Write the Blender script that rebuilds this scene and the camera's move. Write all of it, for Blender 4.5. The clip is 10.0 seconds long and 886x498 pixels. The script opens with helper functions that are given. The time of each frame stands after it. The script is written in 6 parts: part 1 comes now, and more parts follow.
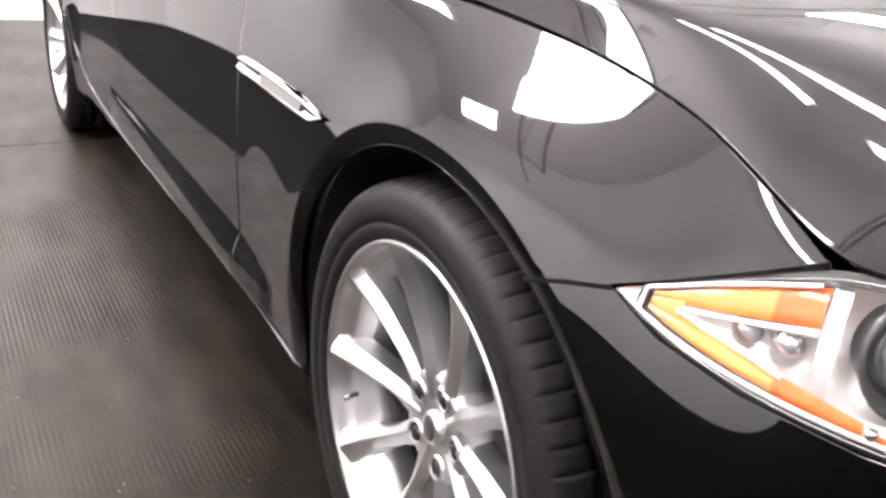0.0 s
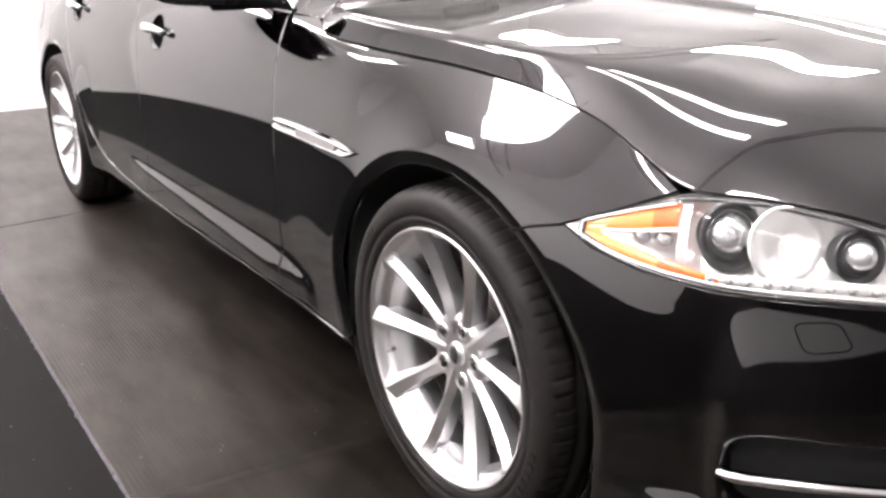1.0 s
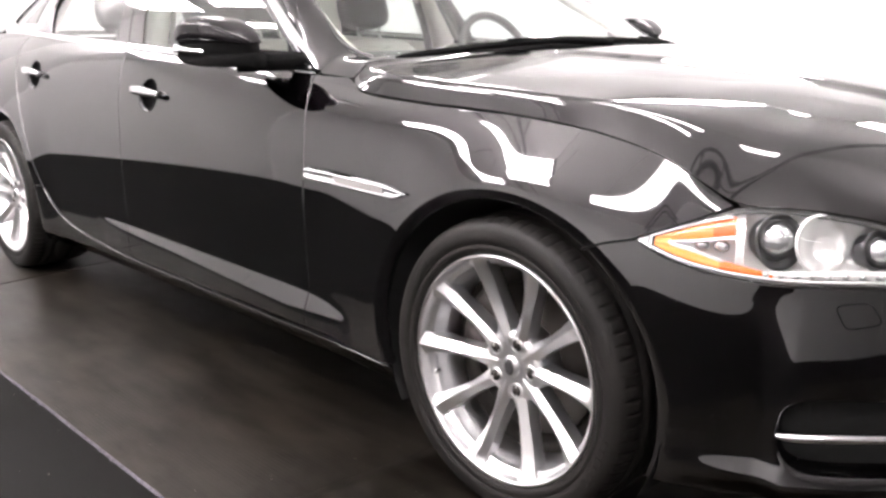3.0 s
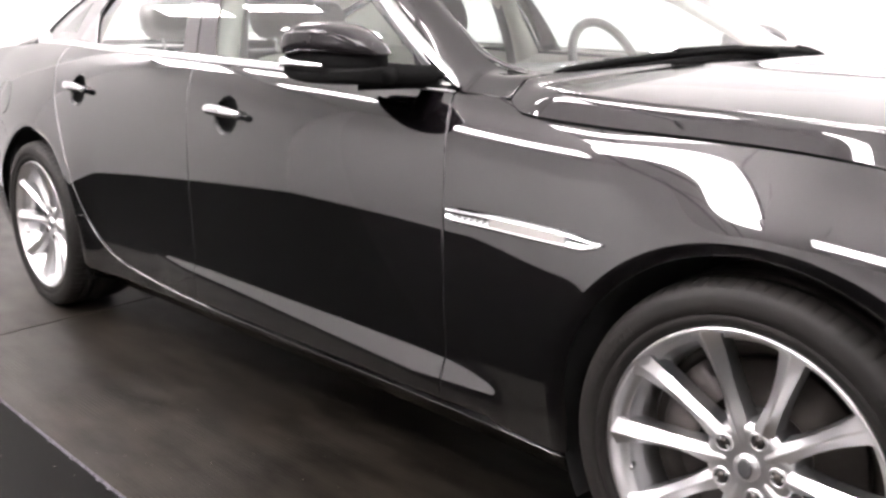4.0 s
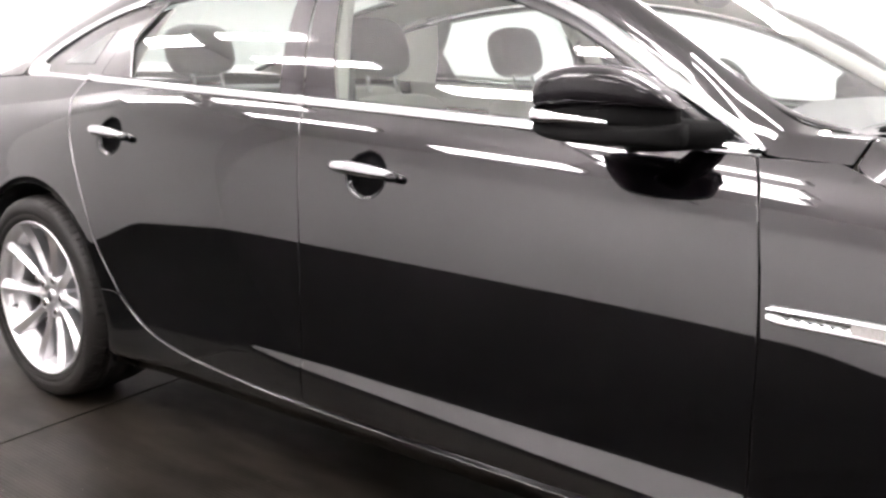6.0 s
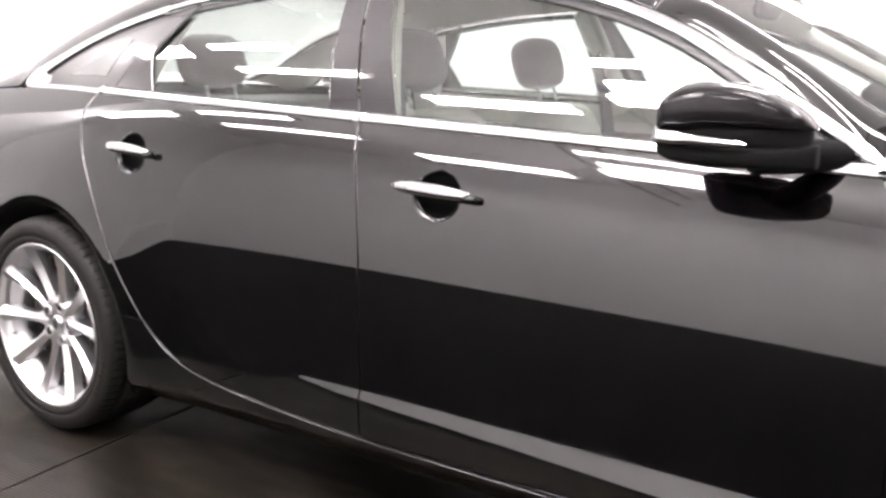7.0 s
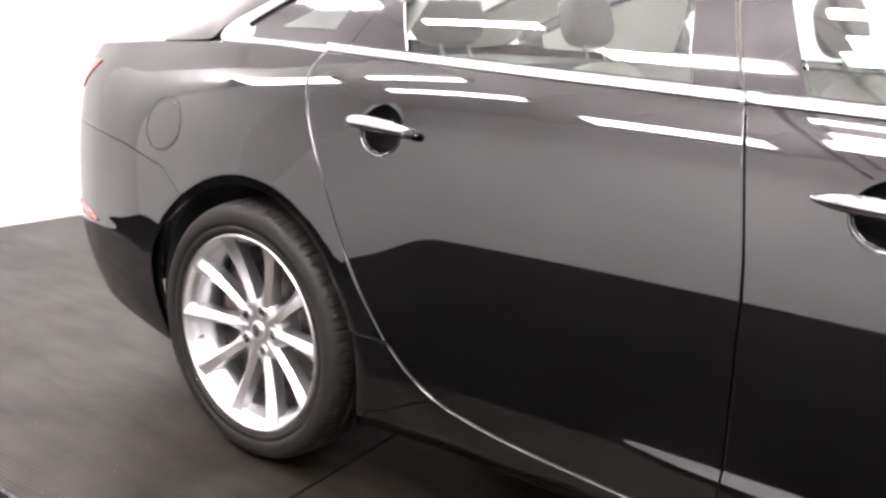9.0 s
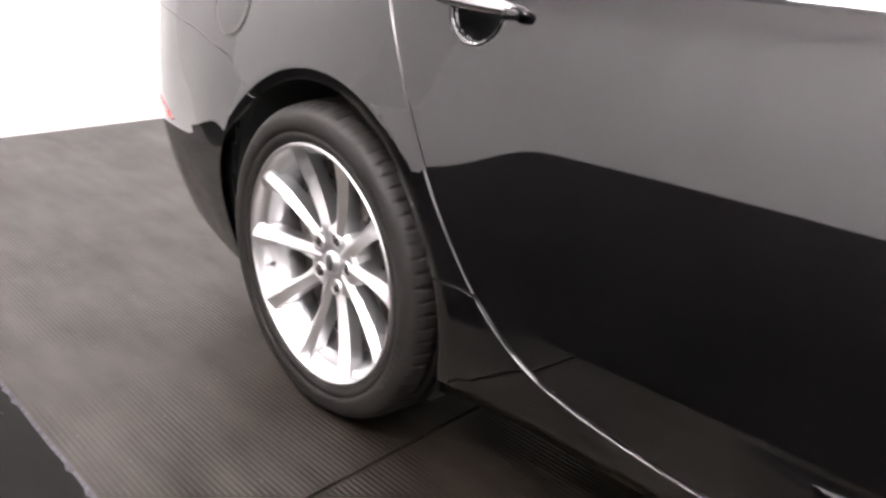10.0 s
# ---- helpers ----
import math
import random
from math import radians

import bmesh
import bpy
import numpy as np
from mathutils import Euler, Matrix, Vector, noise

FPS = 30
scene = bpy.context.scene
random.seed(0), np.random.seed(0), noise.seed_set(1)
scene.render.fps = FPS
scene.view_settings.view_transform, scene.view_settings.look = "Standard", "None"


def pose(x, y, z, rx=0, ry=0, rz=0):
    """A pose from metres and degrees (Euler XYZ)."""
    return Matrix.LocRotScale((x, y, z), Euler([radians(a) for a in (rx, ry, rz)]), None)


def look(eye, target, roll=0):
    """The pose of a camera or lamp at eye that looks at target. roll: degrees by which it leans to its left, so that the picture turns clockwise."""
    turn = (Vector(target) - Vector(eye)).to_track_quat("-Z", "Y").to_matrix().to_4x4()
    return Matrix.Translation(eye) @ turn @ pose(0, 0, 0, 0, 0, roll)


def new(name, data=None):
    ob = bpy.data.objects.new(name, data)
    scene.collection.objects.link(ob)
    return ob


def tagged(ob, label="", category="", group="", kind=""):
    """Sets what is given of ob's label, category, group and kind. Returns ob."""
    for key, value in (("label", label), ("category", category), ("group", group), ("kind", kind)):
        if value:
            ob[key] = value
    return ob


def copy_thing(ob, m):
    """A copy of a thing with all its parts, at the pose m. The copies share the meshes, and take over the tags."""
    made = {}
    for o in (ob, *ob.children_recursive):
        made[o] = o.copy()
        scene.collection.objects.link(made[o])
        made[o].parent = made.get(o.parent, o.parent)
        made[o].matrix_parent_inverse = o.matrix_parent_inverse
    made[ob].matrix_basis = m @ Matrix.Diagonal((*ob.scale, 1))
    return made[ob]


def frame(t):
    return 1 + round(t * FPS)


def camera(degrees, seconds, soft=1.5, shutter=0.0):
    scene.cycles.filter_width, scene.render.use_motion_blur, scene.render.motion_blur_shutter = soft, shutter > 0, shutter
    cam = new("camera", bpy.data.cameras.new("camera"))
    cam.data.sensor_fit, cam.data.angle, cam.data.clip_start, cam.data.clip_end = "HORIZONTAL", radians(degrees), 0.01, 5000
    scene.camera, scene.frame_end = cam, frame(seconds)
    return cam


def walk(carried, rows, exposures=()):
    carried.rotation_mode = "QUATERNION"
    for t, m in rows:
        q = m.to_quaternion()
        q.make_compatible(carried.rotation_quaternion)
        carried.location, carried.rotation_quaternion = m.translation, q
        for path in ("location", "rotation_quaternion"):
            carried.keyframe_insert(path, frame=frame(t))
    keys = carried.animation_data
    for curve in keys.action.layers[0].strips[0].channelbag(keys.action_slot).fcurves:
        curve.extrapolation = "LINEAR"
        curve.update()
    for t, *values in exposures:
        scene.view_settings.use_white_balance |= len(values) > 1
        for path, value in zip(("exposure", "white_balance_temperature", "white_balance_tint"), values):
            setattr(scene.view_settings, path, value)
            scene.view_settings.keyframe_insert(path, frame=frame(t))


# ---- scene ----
cam = camera(53.2, 10.0, soft=2.8)
PATH = [
    (0, (0.856, -1.402, 0.991), (-0.735, -0.432, 0.263), 4.8),
    (0.5, (1.124, -1.553, 1.035), (-0.486, -0.599, 0.329), -0.2),
    (1, (1.278, -1.77, 1.078), (-0.29, -0.703, 0.444), -0.9),
    (1.5, (1.371, -1.98, 1.058), (-0.148, -0.806, 0.498), 0.0),
    (2, (1.424, -2.116, 1.072), (-0.041, -0.868, 0.53), -0.2),
    (2.2, (1.41, -2.207, 1.082), (-0.009, -0.901, 0.551), -0.1),
    (3.3, (1.066, -2.239, 1.058), (-0.337, -0.898, 0.576), -0.5),
    (3.5, (0.943, -2.22, 1.077), (-0.462, -0.885, 0.581), -0.7),
    (4, (0.63, -2.21, 1.065), (-0.764, -0.854, 0.598), -0.6),
    (4.5, (0.376, -2.229, 1.074), (-0.995, -0.845, 0.621), -0.2),
    (5, (0.137, -2.311, 1.068), (-1.173, -0.859, 0.648), 0.4),
    (5.5, (-0.076, -2.335, 1.078), (-1.332, -0.833, 0.669), 0.4),
    (7, (-0.557, -2.433, 1.11), (-1.644, -0.8, 0.721), 0.4),
    (7.5, (-0.709, -2.477, 1.112), (-1.781, -0.834, 0.722), 0.5),
    (8, (-0.901, -2.446, 1.13), (-1.999, -0.825, 0.722), 0.6),
    (8.5, (-1.109, -2.375, 1.111), (-2.257, -0.792, 0.693), 1.2),
    (9, (-1.341, -2.304, 1.106), (-2.528, -0.768, 0.623), 1.7),
    (9.5, (-1.44, -2.103, 1.064), (-2.786, -0.731, 0.511), 1.7),
    (10, (-1.586, -1.87, 1.013), (-2.983, -0.615, 0.323), 1.6),
]
# the exposure in stops along the way
EXPOSURES = [(0.0, 0.02), (0.5, -0.06), (1.0, -0.06), (2.0, 0.00), (3.5, -0.30), (4.5, -0.16), (5.5, -0.24), (7.0, -0.24), (8.0, -0.18), (9.0, 0.00), (9.5, 0.03), (10.0, 0.00)]
walk(cam, [(t, look(eye, target, roll)) for t, eye, target, roll in PATH], exposures=EXPOSURES)

# ---- light ----
world = bpy.data.worlds.new("world")
scene.world = world
world.use_nodes = True
world.node_tree.nodes["Background"].inputs[0].default_value = (0.8, 0.85, 0.9, 1)
world.node_tree.nodes["Background"].inputs[1].default_value = 0.05
TUBE_POWER = 68.0


# ---- materials ----
def material(name, color, rough=0.5, metal=0.0, coat=0.0, spec=0.5, emit=0.0, grain=0.0, scale=40.0, stain=0.0, stain_scale=3.0, bump=0.0, bump_scale=200.0):
    """A Principled surface with grain and stains in its colour and a fine relief."""
    m = bpy.data.materials.new(name)
    m.use_nodes = True
    nt = m.node_tree
    b = nt.nodes["Principled BSDF"]
    b.inputs["Base Color"].default_value = (*color, 1)
    b.inputs["Roughness"].default_value = rough
    b.inputs["Metallic"].default_value = metal
    b.inputs["Coat Weight"].default_value = coat
    b.inputs["Coat Roughness"].default_value = 0.032
    b.inputs["Specular IOR Level"].default_value = spec
    if emit:
        b.inputs["Emission Color"].default_value = (*color, 1)
        b.inputs["Emission Strength"].default_value = emit
    co = nt.nodes.new("ShaderNodeTexCoord")
    last = None
    for amount, size, detail in ((grain, scale, 4), (stain, stain_scale, 6)):
        if not amount:
            continue
        n = nt.nodes.new("ShaderNodeTexNoise")
        n.inputs["Scale"].default_value, n.inputs["Detail"].default_value = size, detail
        nt.links.new(co.outputs["Object"], n.inputs["Vector"])
        r = nt.nodes.new("ShaderNodeMapRange")
        r.inputs["From Min"].default_value, r.inputs["From Max"].default_value = 0.3, 0.7
        r.inputs["To Min"].default_value, r.inputs["To Max"].default_value = 1 - amount, 1 + amount
        nt.links.new(n.outputs["Fac"], r.inputs["Value"])
        mix = nt.nodes.new("ShaderNodeVectorMath")
        mix.operation = "SCALE"
        if last:
            nt.links.new(last, mix.inputs[0])
        else:
            mix.inputs[0].default_value = color
        nt.links.new(r.outputs[0], mix.inputs["Scale"])
        last = mix.outputs[0]
    if last:
        nt.links.new(last, b.inputs["Base Color"])
    if bump:
        n = nt.nodes.new("ShaderNodeTexNoise")
        n.inputs["Scale"].default_value = bump_scale
        nt.links.new(co.outputs["Object"], n.inputs["Vector"])
        k = nt.nodes.new("ShaderNodeBump")
        k.inputs["Strength"].default_value, k.inputs["Distance"].default_value = bump, 0.002
        nt.links.new(n.outputs["Fac"], k.inputs["Height"])
        nt.links.new(k.outputs[0], b.inputs["Normal"])
    return m


def glass_material(name, tint, gloss=1.0, least=0.14):
    """A thin pane: tinted see-through, with a mirror gloss that grows at a slant."""
    m = bpy.data.materials.new(name)
    m.use_nodes = True
    nt = m.node_tree
    nt.nodes.remove(nt.nodes["Principled BSDF"])
    out = nt.nodes["Material Output"]
    lw, po, f, t, g, mix = (nt.nodes.new("ShaderNode" + k) for k in ("LayerWeight", "Math", "MapRange", "BsdfTransparent", "BsdfGlossy", "MixShader"))
    lw.inputs["Blend"].default_value = 0.5
    po.operation = "POWER"
    po.inputs[1].default_value = 4.5
    f.inputs["To Min"].default_value, f.inputs["To Max"].default_value = least, 1.0
    nt.links.new(lw.outputs["Facing"], po.inputs[0])
    nt.links.new(po.outputs[0], f.inputs["Value"])
    t.inputs[0].default_value = (*tint, 1)
    g.inputs["Roughness"].default_value = 0.01
    g.inputs["Color"].default_value = (gloss, gloss, gloss, 1)
    nt.links.new(f.outputs[0], mix.inputs[0])
    nt.links.new(t.outputs[0], mix.inputs[1])
    nt.links.new(g.outputs[0], mix.inputs[2])
    nt.links.new(mix.outputs[0], out.inputs[0])
    return m


def paint_material():
    """Dark grey metallic paint: flakes under a clear coat."""
    m = material("car_paint", (0.0046, 0.0038, 0.0044), rough=0.38, metal=1.0, coat=1.0)
    nt = m.node_tree
    b = nt.nodes["Principled BSDF"]
    co = nt.nodes.new("ShaderNodeTexCoord")
    v = nt.nodes.new("ShaderNodeTexVoronoi")
    v.inputs["Scale"].default_value = 900
    nt.links.new(co.outputs["Object"], v.inputs["Vector"])
    r = nt.nodes.new("ShaderNodeMapRange")
    r.inputs["To Min"].default_value, r.inputs["To Max"].default_value = 0.34, 0.44
    b.inputs["Coat IOR"].default_value = 1.68
    b.inputs["Specular Tint"].default_value = (0.16, 0.145, 0.155, 1)
    nt.links.new(v.outputs["Color"], r.inputs["Value"])
    nt.links.new(r.outputs[0], b.inputs["Roughness"])
    return m


PAINT = paint_material()
GLOSS_BLACK = material("gloss_black", (0.005, 0.005, 0.006), rough=0.05, spec=0.45, grain=0.1, scale=60)
SHELL_BLACK = material("mirror_shell", (0.009, 0.008, 0.009), rough=0.15, spec=0.26, grain=0.08, scale=90)
# opaque: light seen through and mirrored in the quarter pane, put into the colour
PANE_GREY = material("opaque_grey_pane", (0.10, 0.11, 0.105), rough=0.06, spec=0.6, grain=0.05, scale=8, stain=0.2, stain_scale=7)
PILLAR_BLACK = material("pillar_black", (0.012, 0.010, 0.012), rough=0.08, coat=1.0)
CHROME = material("chrome", (0.86, 0.87, 0.88), rough=0.05, metal=1.0, grain=0.02, scale=30)
SATIN = material("satin_metal", (0.42, 0.42, 0.42), rough=0.32, metal=1.0, grain=0.04, scale=80)
MESH_GREY = material("grey_mesh", (0.30, 0.29, 0.28), rough=0.4, metal=0.6, grain=0.3, scale=500)
ALLOY = material("silver_alloy", (0.74, 0.74, 0.75), rough=0.30, metal=1.0, grain=0.012, scale=300, stain=0.04, stain_scale=9)
RUBBER = material("tyre_rubber", (0.0066, 0.0056, 0.0050), rough=0.60, spec=0.25, grain=0.15, scale=120, stain=0.2, stain_scale=8, bump=0.15, bump_scale=400)
PLASTIC = material("black_plastic", (0.010, 0.010, 0.010), rough=0.5, grain=0.1, scale=200, bump=0.1, bump_scale=600)
HANDLE_CHROME = material("handle_chrome", (0.52, 0.52, 0.53), rough=0.07, metal=1.0, grain=0.02, scale=60)
# near-black and almost without gloss, for the hollow behind the handle
CUP = material("cup_black", (0.0008, 0.0008, 0.0009), rough=0.6, spec=0.03, grain=0.1, scale=200)
DULL_BLACK = material("dull_black_plastic", (0.006, 0.006, 0.006), rough=0.8, spec=0.06, grain=0.15, scale=150)
SEAL = material("rubber_seal", (0.008, 0.008, 0.008), rough=0.4, grain=0.1, scale=100)
LINER = material("liner_felt", (0.004, 0.004, 0.004), rough=0.9, grain=0.3, scale=60)
DISC = material("brake_disc_steel", (0.05, 0.044, 0.040), rough=0.45, metal=0.8, grain=0.1, scale=60)
DUST_SHIELD = material("brake_shield_steel", (0.022, 0.018, 0.015), rough=0.7, metal=0.2, grain=0.2, scale=50)
CALIPER = material("caliper_grey", (0.10, 0.09, 0.085), rough=0.5, metal=0.5, grain=0.15, scale=60)
AMBER = material("amber_plastic", (1.0, 0.33, 0.075), rough=0.25, coat=1.0, grain=0.06, scale=120)
AMBER_DEEP = material("orange_reflector", (0.92, 0.16, 0.03), rough=0.2, coat=1.0, grain=0.12, scale=300)
RED = material("red_plastic", (0.28, 0.012, 0.012), rough=0.2, coat=1.0, grain=0.1, scale=200)
LAMP_SILVER = material("lamp_silver", (0.94, 0.94, 0.93), rough=0.20, metal=0.45, grain=0.03, scale=60)
LAMP_GREY = material("lamp_grey", (0.07, 0.07, 0.072), rough=0.3, metal=0.4, grain=0.05, scale=60)
LEATHER = material("grey_leather", (0.50, 0.49, 0.44), rough=0.5, grain=0.08, scale=90, stain=0.06, stain_scale=6, bump=0.2, bump_scale=500)
GREY_LEATHER = material("mid_grey_leather", (0.065, 0.065, 0.060), rough=0.5, grain=0.08, scale=90, bump=0.2, bump_scale=500)
DARK_LEATHER = material("dark_leather", (0.05, 0.05, 0.048), rough=0.5, grain=0.1, scale=90, bump=0.2, bump_scale=500)
HEADLINER = material("headliner_cloth", (0.72, 0.70, 0.65), rough=0.9, grain=0.05, scale=300)
CARPET = material("car_carpet", (0.05, 0.05, 0.05), rough=0.95, grain=0.2, scale=300)
WALNUT = material("walnut_veneer", (0.10, 0.05, 0.03), rough=0.2, coat=1.0, grain=0.3, scale=30)
INK = material("grey_marking", (0.16, 0.16, 0.16), rough=0.6, grain=0.1, scale=200)
WALL = material("white_wall_paint", (0.90, 0.894, 0.888), rough=0.6, grain=0.01, scale=60, stain=0.015, stain_scale=1.2, bump=0.05, bump_scale=150)
CEILING = material("white_ceiling_paint", (0.89, 0.88, 0.87), rough=0.8, grain=0.02, scale=40, stain=0.03, stain_scale=1.0)
STEEL = material("grey_steel", (0.34, 0.34, 0.34), rough=0.5, metal=0.3, grain=0.1, scale=30)
TUBE = material("lamp_tube", (1.0, 0.932, 0.945), rough=0.5, emit=TUBE_POWER)
FRAY = material("frayed_edging", (0.055, 0.052, 0.060), rough=0.8, spec=0.2, grain=0.5, scale=60)
CRUMB = material("pale_crumb", (0.16, 0.15, 0.13), rough=0.9, grain=0.3, scale=40)
FLOOR = material("dark_floor", (0.0035, 0.0032, 0.0030), rough=0.7, spec=0.08, grain=0.12, scale=90, stain=0.15, stain_scale=2.5, bump=0.2, bump_scale=300)
SIDE_GLASS = glass_material("side_glass", (0.74, 0.81, 0.78))
SCREEN_GLASS = glass_material("screen_glass", (0.85, 0.90, 0.88), least=0.10)
CLEAR = glass_material("clear_cover", (0.98, 0.98, 0.98), gloss=0.6, least=0.03)


def mat_material():
    """Grey-black rubber matting with fine ribs that run along the car, scuffed and dusty."""
    m = material("ribbed_rubber", (0.0066, 0.0052, 0.0038), rough=0.5, spec=0.40, grain=0.14, scale=70, stain=0.60, stain_scale=1.5)
    nt = m.node_tree
    b = nt.nodes["Principled BSDF"]
    co = nt.nodes.new("ShaderNodeTexCoord")
    w = nt.nodes.new("ShaderNodeTexWave")
    w.bands_direction = "Y"
    w.inputs["Scale"].default_value = 27
    w.inputs["Distortion"].default_value = 0.0
    nt.links.new(co.outputs["Object"], w.inputs["Vector"])
    worn = nt.nodes.new("ShaderNodeTexNoise")
    worn.inputs["Scale"].default_value = 2.2
    nt.links.new(co.outputs["Object"], worn.inputs["Vector"])
    # the ribs are set flatter and fainter towards the car's nose, stronger towards its tail
    apart = nt.nodes.new("ShaderNodeSeparateXYZ")
    nt.links.new(co.outputs["Object"], apart.inputs[0])
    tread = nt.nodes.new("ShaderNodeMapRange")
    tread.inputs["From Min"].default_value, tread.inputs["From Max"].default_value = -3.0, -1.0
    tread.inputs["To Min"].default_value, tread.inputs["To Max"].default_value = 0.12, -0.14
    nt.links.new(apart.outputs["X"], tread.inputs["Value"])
    # the specular level falls off towards the nose as well
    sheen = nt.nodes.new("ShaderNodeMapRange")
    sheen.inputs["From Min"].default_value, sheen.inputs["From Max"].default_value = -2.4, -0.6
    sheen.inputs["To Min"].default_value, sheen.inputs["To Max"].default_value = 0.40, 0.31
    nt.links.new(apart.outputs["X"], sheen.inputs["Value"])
    left = nt.nodes.new("ShaderNodeMath")
    nt.links.new(worn.outputs["Fac"], left.inputs[0])
    nt.links.new(tread.outputs[0], left.inputs[1])
    r = nt.nodes.new("ShaderNodeMapRange")
    r.inputs["From Min"].default_value, r.inputs["From Max"].default_value = 0.35, 0.65
    r.inputs["To Min"].default_value, r.inputs["To Max"].default_value = 0.06, 0.46
    nt.links.new(left.outputs[0], r.inputs["Value"])
    k = nt.nodes.new("ShaderNodeBump")
    k.inputs["Distance"].default_value = 0.0015
    nt.links.new(r.outputs[0], k.inputs["Strength"])
    nt.links.new(w.outputs["Fac"], k.inputs["Height"])
    nt.links.new(k.outputs[0], b.inputs["Normal"])
    gl = nt.nodes.new("ShaderNodeMapRange")
    gl.inputs["To Min"].default_value, gl.inputs["To Max"].default_value = 0.32, 0.52
    nt.links.new(worn.outputs["Fac"], gl.inputs["Value"])
    nt.links.new(gl.outputs[0], b.inputs["Roughness"])
    b.inputs["Specular Tint"].default_value = (1.0, 0.91, 0.80, 1)
    # dusty wear and dark scuffs drawn out along the ribs
    old = b.inputs["Base Color"].links[0].from_socket
    stretch = nt.nodes.new("ShaderNodeMapping")
    stretch.inputs["Scale"].default_value = (2.6, 9.0, 1.0)
    nt.links.new(co.outputs["Object"], stretch.inputs["Vector"])
    streak = nt.nodes.new("ShaderNodeTexNoise")
    streak.inputs["Scale"].default_value, streak.inputs["Detail"].default_value = 1.6, 8
    nt.links.new(stretch.outputs[0], streak.inputs["Vector"])
    r2 = nt.nodes.new("ShaderNodeMapRange")
    r2.inputs["From Min"].default_value, r2.inputs["From Max"].default_value = 0.32, 0.70
    r2.inputs["To Min"].default_value, r2.inputs["To Max"].default_value = 0.36, 1.64
    nt.links.new(streak.outputs["Fac"], r2.inputs["Value"])
    # scuffed stretches lose their sheen
    blot = nt.nodes.new("ShaderNodeTexNoise")
    blot.inputs["Scale"].default_value, blot.inputs["Detail"].default_value, blot.inputs["Roughness"].default_value = 3.4, 9, 0.68
    nt.links.new(co.outputs["Object"], blot.inputs["Vector"])
    both = nt.nodes.new("ShaderNodeMath")
    both.operation = "ADD"
    nt.links.new(blot.outputs["Fac"], both.inputs[0])
    nt.links.new(streak.outputs["Fac"], both.inputs[1])
    dull = nt.nodes.new("ShaderNodeMapRange")
    dull.inputs["From Min"].default_value, dull.inputs["From Max"].default_value = 0.78, 1.20
    dull.inputs["To Min"].default_value, dull.inputs["To Max"].default_value = 0.70, 1.22
    nt.links.new(both.outputs[0], dull.inputs["Value"])
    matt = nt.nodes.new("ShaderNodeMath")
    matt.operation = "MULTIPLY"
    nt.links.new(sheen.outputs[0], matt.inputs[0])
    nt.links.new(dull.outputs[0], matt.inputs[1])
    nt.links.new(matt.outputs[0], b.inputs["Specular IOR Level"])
    sc = nt.nodes.new("ShaderNodeVectorMath")
    sc.operation = "SCALE"
    nt.links.new(old, sc.inputs[0])
    nt.links.new(r2.outputs[0], sc.inputs["Scale"])
    # rib shading put into the colour too: grooves darker, crests lighter
    rib_shade = nt.nodes.new("ShaderNodeMapRange")
    rib_shade.inputs["From Min"].default_value, rib_shade.inputs["From Max"].default_value = 0.42, 0.62
    rib_shade.inputs["To Min"].default_value, rib_shade.inputs["To Max"].default_value = 0.06, 0.50
    nt.links.new(left.outputs[0], rib_shade.inputs["Value"])
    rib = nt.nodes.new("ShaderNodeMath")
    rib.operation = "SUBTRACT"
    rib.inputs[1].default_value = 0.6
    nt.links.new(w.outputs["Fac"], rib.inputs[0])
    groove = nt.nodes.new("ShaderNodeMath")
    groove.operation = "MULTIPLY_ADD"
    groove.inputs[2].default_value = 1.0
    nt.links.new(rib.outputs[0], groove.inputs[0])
    nt.links.new(rib_shade.outputs[0], groove.inputs[1])
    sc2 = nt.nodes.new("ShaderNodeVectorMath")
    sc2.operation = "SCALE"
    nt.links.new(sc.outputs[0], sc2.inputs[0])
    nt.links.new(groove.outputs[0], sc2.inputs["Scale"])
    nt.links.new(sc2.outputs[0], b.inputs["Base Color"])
    return m


MAT = mat_material()



# ---- the car's outer surface: plan curve, level profile ----
def pchip(keys, x):
    """Smooth monotone interpolation through (x, y) keys given in rising x."""
    kx, ky = np.array(keys, float).T
    h, dl = np.diff(kx), np.diff(ky) / np.diff(kx)
    m = np.zeros(len(kx))
    for i in range(1, len(kx) - 1):
        if dl[i - 1] * dl[i] > 0:
            a, b = 2 * h[i] + h[i - 1], h[i] + 2 * h[i - 1]
            m[i] = (a + b) / (a / dl[i - 1] + b / dl[i])
    m[0], m[-1] = dl[0], dl[-1]
    x = np.clip(np.asarray(x, float), kx[0], kx[-1])
    i = np.clip(np.searchsorted(kx, x) - 1, 0, len(kx) - 2)
    t = (x - kx[i]) / h[i]
    return ((1 + 2 * t) * (1 - t) ** 2 * ky[i] + t * (1 - t) ** 2 * h[i] * m[i]
            + t * t * (3 - 2 * t) * ky[i + 1] + t * t * (t - 1) * h[i] * m[i + 1])


